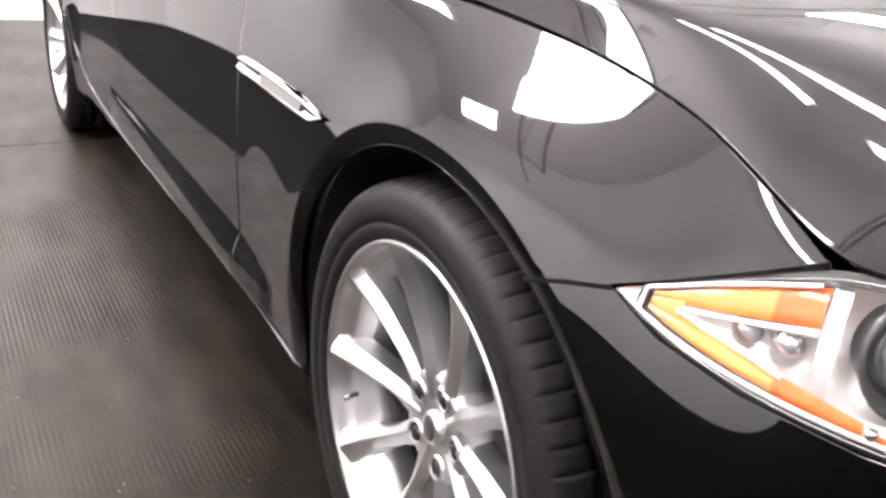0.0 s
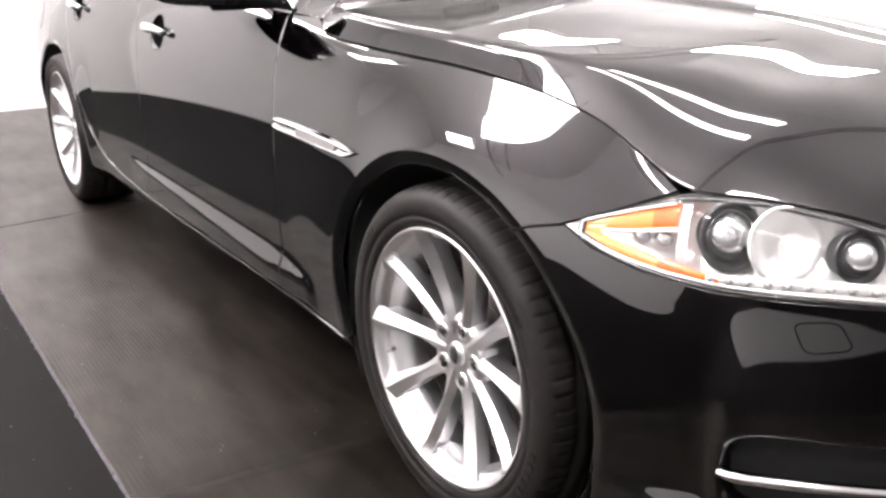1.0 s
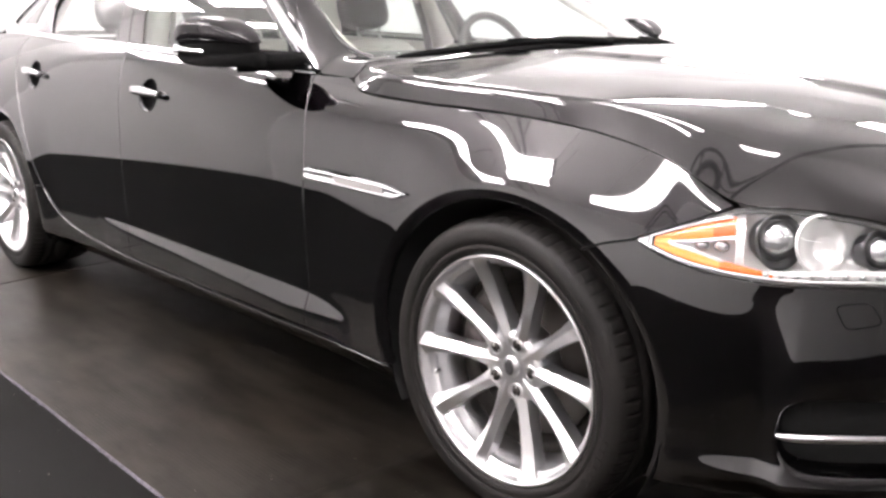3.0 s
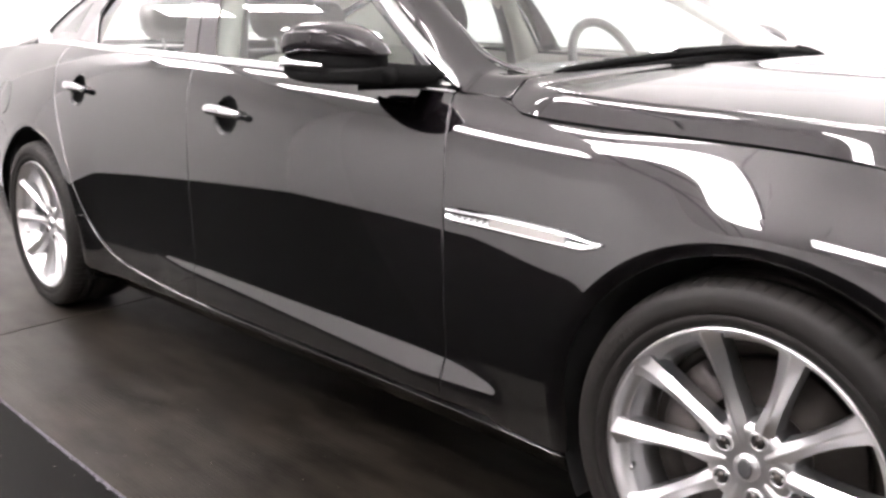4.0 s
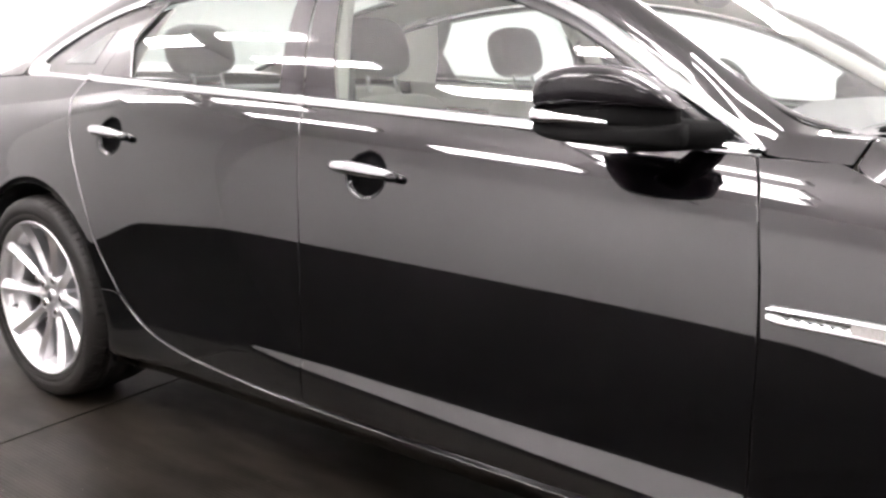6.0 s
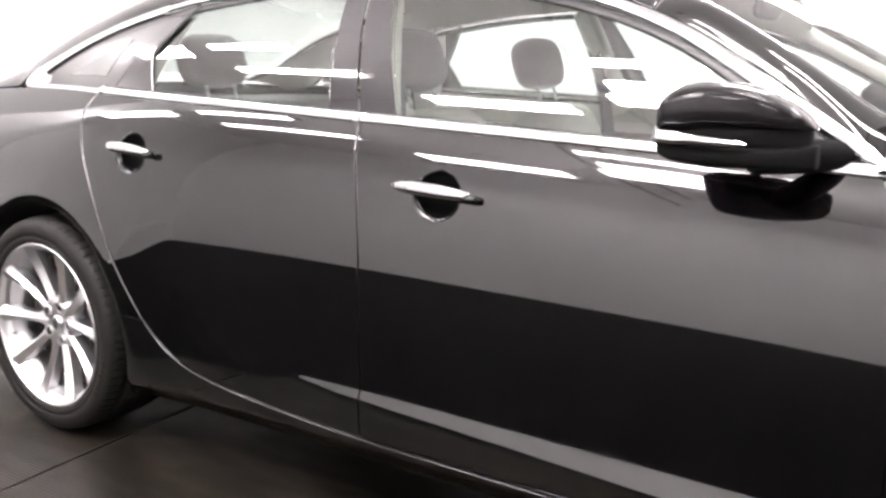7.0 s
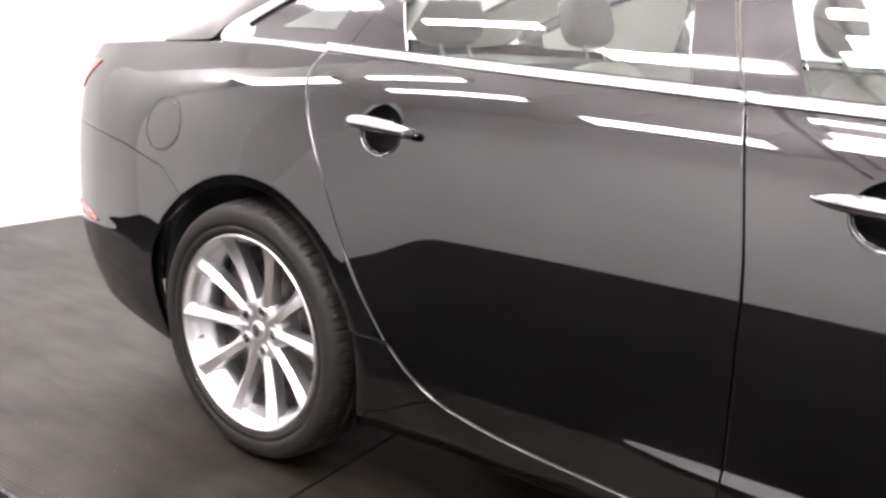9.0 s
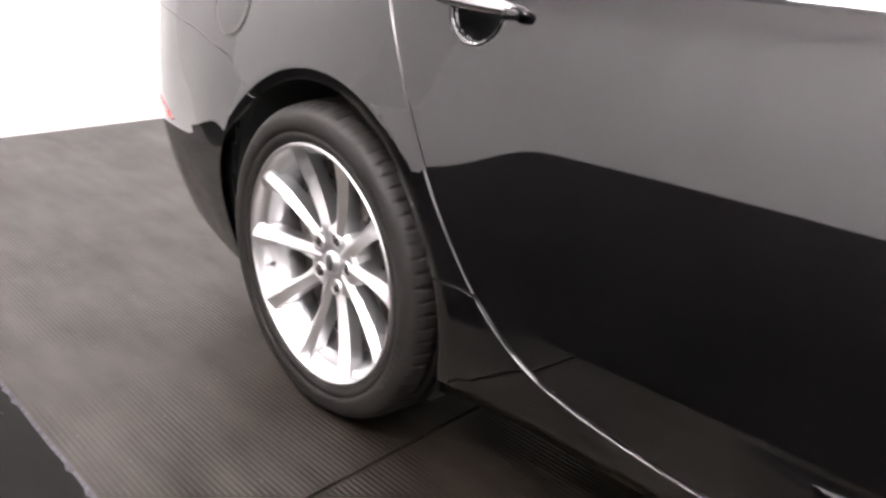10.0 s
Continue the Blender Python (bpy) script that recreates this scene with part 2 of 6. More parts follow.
def catmull(points, steps):
    """A smooth curve through points (any dimension), steps samples to a span."""
    p = np.array(points, float)
    q = np.vstack([2 * p[0] - p[1], p, 2 * p[-1] - p[-2]])
    out = []
    for i in range(1, len(q) - 2):
        a, b, c, d = q[i - 1:i + 3]
        ta = np.linalg.norm(b - a) ** 0.5 + 1e-9
        tb = np.linalg.norm(c - b) ** 0.5 + 1e-9
        tc = np.linalg.norm(d - c) ** 0.5 + 1e-9
        m1 = (b - a) / ta - (c - a) / (ta + tb) + (c - b) / tb
        m2 = (c - b) / tb - (d - b) / (tb + tc) + (d - c) / tc
        t = np.linspace(0, 1, steps, endpoint=False)[:, None]
        out.append((2 * t ** 3 - 3 * t ** 2 + 1) * b + (t ** 3 - 2 * t ** 2 + t) * tb * m1
                   + (-2 * t ** 3 + 3 * t ** 2) * c + (t ** 3 - t ** 2) * tb * m2)
    return np.vstack(out + [p[-1:]])


FRONT_AXLE, REAR_AXLE, AXLE_Z, ARCH_R = 0.0, -3.032, 0.345, 0.372
PLAN = [(0.905, -0.12), (0.905, 0.0), (0.893, 0.25), (0.86, 0.45), (0.80, 0.60), (0.72, 0.695), (0.62, 0.775), (0.50, 0.848), (0.40, 0.888),
        (0.30, 0.910), (0.15, 0.925), (0.0, 0.930), (-0.35, 0.922), (-0.8, 0.917), (-1.5, 0.917), (-2.2, 0.918), (-2.7, 0.925),
        (-3.03, 0.930), (-3.3, 0.922), (-3.6, 0.897), (-3.84, 0.857), (-4.01, 0.785), (-4.11, 0.63), (-4.16, 0.3), (-4.18, 0.0), (-4.18, -0.12)]
_curve = catmull(PLAN, 60)
_lo, _hi = np.argmin(abs(_curve[:700, 1])), 700 + np.argmin(abs(_curve[700:, 1]))
_curve = _curve[_lo:_hi + 1]
_len = np.r_[0, np.cumsum(np.linalg.norm(np.diff(_curve, axis=0), axis=1))]
_u = np.arange(0, _len[-1], 0.01)
_px, _py = np.interp(_u, _len, _curve[:, 0]), np.interp(_u, _len, _curve[:, 1])
for _ in range(6):
    _px[1:-1], _py[1:-1] = (_px[:-2] + 2 * _px[1:-1] + _px[2:]) / 4, (_py[:-2] + 2 * _py[1:-1] + _py[2:]) / 4
_tx, _ty = np.gradient(_px), np.gradient(_py)
_tl = np.hypot(_tx, _ty)
_nx, _ny = -_ty / _tl * -1, _tx / _tl * -1
U_END = _u[-1]


def u_of(x):
    """The length along the plan curve at which the side of the car reaches x."""
    return np.interp(-np.asarray(x, float), -_px, _u)


# the upper edge of the side surface: height, and how far it lies inside the widest line
TOP_Z = [(-4.18, 1.030), (-3.95, 1.035), (-3.6, 1.050), (-3.2, 1.060), (-2.7, 1.040), (-2.3, 1.022), (-1.86, 1.002), (-1.28, 0.975), (-0.76, 0.947),
         (-0.595, 0.938), (-0.3, 0.915), (0.0, 0.894), (0.2, 0.864), (0.33, 0.830), (0.42, 0.790), (0.48, 0.757), (0.60, 0.752), (0.72, 0.730), (0.9, 0.70)]
TOP_D = [(-4.18, 0.07), (-3.95, 0.10), (-3.6, 0.165), (-3.2, 0.180), (-2.7, 0.118), (-2.3, 0.094), (-1.86, 0.088), (-1.28, 0.087), (-0.76, 0.093),
         (-0.595, 0.106), (-0.3, 0.099), (0.0, 0.108), (0.2, 0.109), (0.33, 0.098), (0.42, 0.080), (0.48, 0.062), (0.60, 0.06), (0.75, 0.06), (0.9, 0.06)]
LOW_D = [(-4.18, 0.10), (-3.6, 0.07), (-3.3, 0.045), (-2.6, 0.026), (-0.5, 0.026), (0.3, 0.04), (0.5, 0.03), (0.9, 0.06)]
MID_Z, LOW_Z = 0.56, 0.19


_sx = np.linspace(-4.3, 1.0, 1061)


def smoothed(keys, reach=0.09):
    """A table of keys as a smooth curve without kinks, sampled every 5 mm."""
    y = pchip(keys, _sx)
    n = int(reach / 0.005) * 3
    k = np.exp(-0.5 * (np.arange(-n, n + 1) * 0.005 / reach) ** 2)
    return np.convolve(np.pad(y, n, mode="edge"), k / k.sum(), "valid")


_TZ, _TD, _LD = smoothed(TOP_Z, 0.06), smoothed(TOP_D, 0.10), smoothed(LOW_D, 0.15)


def step(a, b, x):
    t = np.clip((x - a) / (b - a), 0, 1)
    return t * t * (3 - 2 * t)


def inside(x, z):
    """How far the surface lies inside the widest line at a place along the car and a height."""
    zt, dt, dl = np.interp(x, _sx, _TZ), np.interp(x, _sx, _TD), np.interp(x, _sx, _LD)
    mid = MID_Z + 0.09 * step(0.10, 0.40, x) - 0.05 * step(0.535, 0.605, x)
    k = np.clip((z - mid) / (zt - mid), 0, 1.2)
    d = dt * (0.55 * k ** 2 + 0.45 * k ** 6)
    low = np.clip((mid - z) / (mid - LOW_Z), 0, 1.3)
    d = d + dl * low ** 2
    # the moulded strip along the foot of the doors, a narrow face turned upwards
    high = np.interp(x, [-2.07, -1.70, -0.70, -0.62, -0.56, -0.525], [0.387, 0.388, 0.373, 0.364, 0.350, 0.325])
    low_edge = np.interp(x, [-2.07, -1.87, -1.48, -1.10, -0.80, -0.53], [0.386, 0.367, 0.350, 0.331, 0.317, 0.322])
    soft = 0.0025 + 0.0035 * step(-0.80, -0.68, x)
    ramp = soft * (np.logaddexp(0, (high - z) / soft) - np.logaddexp(0, (low_edge - z) / soft))
    d = d - step(-0.515, -0.545, x) * step(-2.12, -1.97, x) * (0.44 * ramp - 0.44 * (high - low_edge) * step(0.284, 0.252, z))
    # the front fender rolls in towards the bonnet, more so ahead of the axle
    share = step(-0.36, 0.03, x) * step(0.62, 0.36, x)
    foot = 0.742 - 0.75 * x * x
    soft = 0.022
    lean = dt * soft * np.logaddexp(0, (z - foot) / soft) / np.maximum(zt - foot, 0.05)
    d = d + share * (lean - d) * step(0.48, 0.60, z)
    # the haunches swell out round both wheels
    d = d - 0.012 * step(-2.43, -2.68, x) * step(-3.80, -3.45, x) * step(0.80, 0.50, z)
    d = d - 0.008 * step(-0.66, -0.40, x) * step(0.10, -0.10, x) * step(0.82, 0.54, z)
    # the nose stands forward below the lamps, behind an upright crease
    soft = 0.008
    d = d - 0.19 * step(0.540, 0.590, x) * soft * (np.logaddexp(0, (0.612 - z) / soft) - np.logaddexp(0, (0.480 - z) / soft))
    # the sill tucks under below its raised edge
    d = d + 0.75 * np.clip(0.240 - z, 0, 0.06) * step(-0.33, -0.40, x) * step(-2.75, -2.62, x)
    # a slight flare round both wheel arches
    for ax in (FRONT_AXLE, REAR_AXLE):
        r = np.hypot(x - ax, (z - AXLE_Z))
        d = d - 0.008 * np.exp(-np.clip(r - ARCH_R, 0, 1) / 0.035) + 0.016 * np.clip(1 - (r - ARCH_R) / 0.034, 0, 1.2) ** 1.5
    return d


def skin(u, z, out=0.0):
    """The right-hand side of the body (y negative) at a length u along the plan and a height z."""
    u, z = np.broadcast_arrays(np.asarray(u, float), np.asarray(z, float))
    x, y = np.interp(u, _u, _px), np.interp(u, _u, _py)
    nx, ny = np.interp(u, _u, _nx), np.interp(u, _u, _ny)
    d = inside(x, z) - out
    return np.stack([x - nx * d, -(y - ny * d), z], -1)


def skin_normal(u, z):
    a, b = skin(u + 0.004, z) - skin(u - 0.004, z), skin(u, z + 0.004) - skin(u, z - 0.004)
    n = np.cross(a, b)
    n /= np.linalg.norm(n, axis=-1)[..., None] + 1e-12
    return n * np.where((n[..., 1] > 0) & (abs(n[..., 1]) > 1e-3), -1, 1)[..., None]


def belt_z(x):
    return np.interp(x, _sx, _TZ)


def glass_y(x, z):
    """Half width of the cabin's sides at a height above the belt line."""
    x, z = np.asarray(x, float), np.asarray(z, float)
    base = np.interp(x, -_px[::-1] * -1, _py[::-1]) - np.interp(x, _sx, _TD) - 0.004
    h = z - belt_z(x)
    return base - 0.27 * h - 0.92 * h * np.abs(h)


def cabin(x, z, out=0.0):
    x, z = np.broadcast_arrays(np.asarray(x, float), np.asarray(z, float))
    return np.stack([x, -(glass_y(x, z) + out * 0.88), z + out * 0.47], -1)


# ---- mesh helpers ----
def mesh_part(name, verts, faces, mat, parent=None, label="", smooth=True, side=1):
    """Links verts and faces as one mesh object; side -1 mirrors it to the car's other flank."""
    v = np.array(verts, float).reshape(-1, 3)
    if side < 0:
        v = v * (1, -1, 1)
        faces = [tuple(reversed(f)) for f in faces]
    me = bpy.data.meshes.new(name)
    me.from_pydata(v.tolist(), [], [tuple(int(i) for i in f) for f in faces])
    me.materials.append(mat)
    if smooth:
        me.polygons.foreach_set("use_smooth", [True] * len(me.polygons))
    me.update()
    ob = new(name, me)
    ob.parent = parent
    if label:
        tagged(ob, label)
    return ob


def part(name, bm, mat, parent=None, label="", smooth=True, side=1):
    """Links a bmesh as one mesh object under a thing or a part."""
    bmesh.ops.recalc_face_normals(bm, faces=bm.faces)
    bm.verts.index_update()
    verts = [v.co[:] for v in bm.verts]
    faces = [[v.index for v in f.verts] for f in bm.faces]
    bm.free()
    return mesh_part(name, verts, faces, mat, parent, label, smooth, side)


def thing(name, label, category, at=(0, 0, 0), group="", kind=""):
    ob = new(name)
    ob.location = at
    return tagged(ob, label, category, group, kind)


def grid_faces(n, m, flip=False):
    f = [(i * m + j, (i + 1) * m + j, (i + 1) * m + j + 1, i * m + j + 1) for i in range(n - 1) for j in range(m - 1)]
    return [tuple(reversed(q)) for q in f] if flip else f


def box(size, bevel=0.0, segments=2, at=(0, 0, 0), turn=None):
    """A bmesh of a box with rounded edges."""
    bm = bmesh.new()
    bmesh.ops.create_cube(bm, size=1)
    bmesh.ops.scale(bm, vec=size, verts=bm.verts)
    if bevel:
        bmesh.ops.bevel(bm, geom=bm.edges[:], offset=bevel, segments=segments, profile=0.6, affect="EDGES")
    if turn is not None:
        bmesh.ops.transform(bm, matrix=turn, verts=bm.verts)
    bmesh.ops.translate(bm, vec=at, verts=bm.verts)
    return bm


def lathe(profile, steps, axis_y=0.0):
    """Turns (radius, y) points round the y axis: verts and faces."""
    prof = np.array(profile, float)
    a = np.linspace(0, 2 * np.pi, steps, endpoint=False)
    v = np.stack([np.outer(np.cos(a), prof[:, 0]), np.tile(prof[:, 1], (steps, 1)) + axis_y, np.outer(np.sin(a), prof[:, 0])], -1)
    m = len(prof)
    f = [(i * m + j, i * m + j + 1, ((i + 1) % steps) * m + j + 1, ((i + 1) % steps) * m + j) for i in range(steps) for j in range(m - 1)]
    return v, f


def along(points, n, ends=0.0):
    """Resamples a polyline smoothly to n points by length, crowding the first and last by a share."""
    c = catmull(points, 12)
    s = np.r_[0, np.cumsum(np.linalg.norm(np.diff(c, axis=0), axis=1))]
    t = np.linspace(0, 1, n)
    if ends:
        t = np.r_[0, ends, np.linspace(2.5 * ends, 1 - 2.5 * ends, n - 4), 1 - ends, 1]
    return np.stack([np.interp(t * s[-1], s, c[:, k]) for k in range(c.shape[1])], -1)


def join(*curves):
    """One polyline out of several, each resampled by length."""
    return np.vstack([np.array(c, float) for c in curves])


def even(c, n, ends):
    c = np.array(c, float)
    s = np.r_[0, np.cumsum(np.linalg.norm(np.diff(c, axis=0), axis=1))]
    t = np.r_[0, ends, np.linspace(2.5 * ends, 1 - 2.5 * ends, n - 4), 1 - ends, 1]
    return np.stack([np.interp(t * s[-1], s, c[:, k]) for k in range(c.shape[1])], -1), t


def coons(bottom, top, front, rear, n, m, ends=0.004):
    """A sheet of n x m parameter points between four edges (bottom and top run from front to rear, front and rear upwards)."""
    b, s = even(bottom, n, ends)
    t, _ = even(top, n, ends)
    f, r = even(front, m, ends)
    g, _ = even(rear, m, ends)
    S, R = s[:, None, None], r[None, :, None]
    return ((1 - R) * b[:, None] + R * t[:, None] + (1 - S) * f[None] + S * g[None]
            - ((1 - S) * (1 - R) * b[0] + S * (1 - R) * b[-1] + (1 - S) * R * t[0] + S * R * t[-1]))


def to_u(c):
    c = np.array(c, float)
    return np.stack([u_of(c[:, 0]), c[:, 1]], -1)


def sheet(P, N, gap=0.0018, deep=0.016):
    """A panel out of a grid of places and outward normals: shrunk by half a gap at its rim, with the rim folded inwards."""
    n, m = P.shape[:2]
    P = P.copy()
    Q = P.copy()
    for (sl, nb) in (((0, slice(None)), (2, slice(None))), ((n - 1, slice(None)), (n - 3, slice(None))),
                     ((slice(None), 0), (slice(None), 2)), ((slice(None), m - 1), (slice(None), m - 3))):
        way = Q[nb] - Q[sl]
        P[sl] += way / (np.linalg.norm(way, axis=-1)[..., None] + 1e-9) * gap
    verts = [P.reshape(-1, 3)]
    faces = grid_faces(n, m)
    loop = [i * m for i in range(n)] + [(n - 1) * m + j for j in range(1, m)] + [i * m + m - 1 for i in range(n - 2, -1, -1)] + [j for j in range(m - 2, 0, -1)]
    flat, nor = P.reshape(-1, 3), N.reshape(-1, 3)
    L, base = len(loop), n * m
    for d in (0.003, deep):
        verts.append(flat[loop] - nor[loop] * d)
    rings = [loop, list(range(base, base + L)), list(range(base + L, base + 2 * L))]
    for a, b in zip(rings, rings[1:]):
        faces += [(a[k], b[k], b[(k + 1) % L], a[(k + 1) % L]) for k in range(L)]
    return np.vstack(verts), faces


def side_panel(name, bottom, top, front, rear, n, m, mat, parent, side, label="", gap=0.0018, out=0.0, deep=0.016, cup=None):
    q = coons(to_u(bottom), to_u(top), to_u(front), to_u(rear), n, m)
    if cup:
        # a hollow pressed into the panel behind the handle
        r = np.hypot((q[..., 0] - cup[0]) / 0.056, (q[..., 1] - cup[1]) / 0.048)
        out = out - 0.045 * step(1.0, 0.85, r)
    P, N = skin(q[..., 0], q[..., 1], out), skin_normal(q[..., 0], q[..., 1])
    v, f = sheet(P, N, gap, deep)
    return mesh_part(name, v, [tuple(reversed(k)) for k in f], mat, parent, label, side=side)


def ribbon(points, normals, width, thick, closed=False):
    """A trim strip with a rounded face along points; normals point out of the surface."""
    p, nrm = np.array(points, float), np.array(normals, float)
    t = np.gradient(p, axis=0)
    t /= np.linalg.norm(t, axis=1)[:, None] + 1e-9
    b = np.cross(t, nrm)
    b /= np.linalg.norm(b, axis=1)[:, None] + 1e-9
    w = np.broadcast_to(np.asarray(width, float), (len(p),))[:, None]
    prof = [(-0.5, -0.6), (-0.5, 0.15), (-0.40, 0.62), (-0.2, 0.92), (0.0, 1.0), (0.2, 0.92), (0.40, 0.62), (0.5, 0.15), (0.5, -0.6)]
    v = np.stack([p + b * w * a + nrm * thick * h for a, h in prof], 1)
    m = len(prof)
    f = grid_faces(len(p), m, True)
    if not closed:
        f += [tuple(range(m)), tuple(reversed(range((len(p) - 1) * m, len(p) * m)))]
    return v.reshape(-1, 3), f


def pipe(points, radius, sides=10):
    """A round bar along points."""
    p = np.array(points, float)
    t = np.gradient(p, axis=0)
    t /= np.linalg.norm(t, axis=1)[:, None] + 1e-9
    up = np.where(abs(t[:, 2:3]) > 0.9, [[1.0, 0, 0]], [[0, 0, 1.0]])
    b = np.cross(t, up)
    b /= np.linalg.norm(b, axis=1)[:, None] + 1e-9
    c = np.cross(b, t)
    a = np.linspace(0, 2 * np.pi, sides, endpoint=False)
    r = np.broadcast_to(np.asarray(radius, float), (len(p),))[:, None, None]
    v = p[:, None] + r * (np.cos(a)[None, :, None] * b[:, None] + np.sin(a)[None, :, None] * c[:, None])
    f = [(i * sides + j, i * sides + (j + 1) % sides, (i + 1) * sides + (j + 1) % sides, (i + 1) * sides + j) for i in range(len(p) - 1) for j in range(sides)]
    f += [tuple(reversed(range(sides))), tuple(range((len(p) - 1) * sides, len(p) * sides))]
    return v.reshape(-1, 3), f


def blob(size, bm_power=2.6, n=24, m=16, at=(0, 0, 0), turn=None):
    """A superellipsoid: verts and faces."""
    a, b = np.linspace(0, 2 * np.pi, n, endpoint=False), np.linspace(-np.pi / 2, np.pi / 2, m)
    e = 2 / bm_power
    c = lambda t: np.sign(np.cos(t)) * abs(np.cos(t)) ** e
    s = lambda t: np.sign(np.sin(t)) * abs(np.sin(t)) ** e
    v = np.stack([np.outer(c(a), c(b)), np.outer(s(a), c(b)), np.tile(s(b), (n, 1))], -1) * np.array(size) / 2
    v = v.reshape(-1, 3)
    if turn is not None:
        v = v @ np.array(turn.to_3x3()).T
    f = [(i * m + j, ((i + 1) % n) * m + j, ((i + 1) % n) * m + j + 1, i * m + j + 1) for i in range(n) for j in range(m - 1)]
    return v + np.array(at), f


# ---- the room ----
WALL_X, FAR_Y, NEAR_Y, FRONT_X, ROOM_H, LAMP_Z = -6.1, 4.2, -5.2, 9.0, 4.3, 3.23


def slab(name, lo, hi, mat, label, category):
    size = [b - a for a, b in zip(lo, hi)]
    ob = part(name, box(size, at=[(a + b) / 2 for a, b in zip(lo, hi)]), mat, smooth=False)
    return tagged(ob, label, category, kind="structure")


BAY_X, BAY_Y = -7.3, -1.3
slab("floor", (BAY_X - 0.2, NEAR_Y - 0.2, -0.2), (FRONT_X + 0.2, FAR_Y + 0.2, -0.006), FLOOR, "dark worn floor round the rubber matting", "floor")
slab("wall_west", (WALL_X - 0.2, BAY_Y, -0.006), (WALL_X, FAR_Y + 0.2, ROOM_H), WALL, "plain white painted wall behind the car", "wall")
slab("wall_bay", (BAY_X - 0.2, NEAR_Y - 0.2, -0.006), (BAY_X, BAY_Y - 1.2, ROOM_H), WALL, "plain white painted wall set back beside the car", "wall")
slab("wall_east", (FRONT_X, NEAR_Y - 0.2, -0.006), (FRONT_X + 0.2, FAR_Y + 0.2, ROOM_H), WALL, "plain white painted wall", "wall")
slab("wall_north", (WALL_X, FAR_Y, -0.006), (FRONT_X, FAR_Y + 0.2, ROOM_H), WALL, "plain white painted wall beyond the car", "wall")
slab("wall_south", (BAY_X, NEAR_Y - 0.2, -0.006), (FRONT_X, NEAR_Y, ROOM_H), WALL, "plain white painted wall along the car", "wall")
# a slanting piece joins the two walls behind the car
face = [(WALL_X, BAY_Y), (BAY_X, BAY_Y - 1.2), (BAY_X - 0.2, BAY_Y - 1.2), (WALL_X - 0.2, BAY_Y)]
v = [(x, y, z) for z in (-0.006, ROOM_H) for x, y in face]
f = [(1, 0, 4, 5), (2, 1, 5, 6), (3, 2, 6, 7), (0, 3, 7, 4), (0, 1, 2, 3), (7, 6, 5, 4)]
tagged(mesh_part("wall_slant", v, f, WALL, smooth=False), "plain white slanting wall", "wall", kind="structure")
slab("ceiling", (BAY_X - 0.2, NEAR_Y - 0.2, ROOM_H), (FRONT_X + 0.2, FAR_Y + 0.2, ROOM_H + 0.2), CEILING, "light painted ceiling over the car", "ceiling")

MAT_EDGE, SEAMS = 1.42, ((WALL_X + 0.02, 0.0), (-2.768, -0.085), (-0.333, 0.095), (2.10, 0.0), (4.5, 0.0))


def mat_piece(x0, k0, x1, k1):
    """A thin sheet with softened edges; its ends lie askew by k."""
    bm = box((x1 - x0 - 0.008, 2 * MAT_EDGE, 0.006), 0.003, 3, ((x0 + x1) / 2, 0, -0.003))
    for q in bm.verts:
        k = k0 if q.co.x < (x0 + x1) / 2 else k1
        q.co.x += k * (q.co.y + 1.25)
    return bm


for (x0, k0), (x1, k1) in zip(SEAMS, SEAMS[1:]):
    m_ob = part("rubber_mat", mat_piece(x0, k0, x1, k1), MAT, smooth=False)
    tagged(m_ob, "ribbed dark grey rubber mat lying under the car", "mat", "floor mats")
    if k0 > 0:
        # the end of this mat laps over its neighbour in a low swelling
        ys = np.linspace(-MAT_EDGE + 0.004, -0.2, 60)
        fade = np.interp(ys, [-MAT_EDGE, -1.05, -0.6], [1.0, 0.7, 0.05])
        rows = [np.stack([x0 + d + k0 * (ys + 1.25), ys, 0.0002 + h * fade], -1) for d, h in ((-0.050, 0), (-0.034, 0.0035), (-0.020, 0.0075), (-0.008, 0.0085), (0.004, 0.0075), (0.020, 0.0045), (0.045, 0.0015), (0.075, 0))]
        mesh_part("lapped_edge", np.stack(rows, 1).reshape(-1, 3), grid_faces(60, 8, True), MAT, m_ob, "swollen lapped end of the mat")
    # a frayed pale edging along both long edges
    for s in (-1, 1):
        rng = np.random.default_rng(int(abs(x0) * 100) + s)
        xs = np.linspace(x0 + 0.01 + k0 * (s * MAT_EDGE + 1.25), x1 - 0.01 + k1 * (s * MAT_EDGE + 1.25), 160)
        wob = np.convolve(rng.normal(0, 1, 180), np.ones(21) / 21, "valid")
        out = 0.004 + 0.006 * abs(wob) + 0.006 * (rng.random(160) > 0.95)
        v = np.concatenate([np.stack([xs, s * (MAT_EDGE - 0.001) + 0 * xs, 0 * xs - 0.0005], -1), np.stack([xs, s * (MAT_EDGE + out), 0 * xs - 0.0055], -1)])
        f = [(i, i + 1, 161 + i, 160 + i) for i in range(159)]
        mesh_part("frayed_edging", v, f if s > 0 else [tuple(reversed(q)) for q in f], FRAY, m_ob, "thin frayed grey edging")

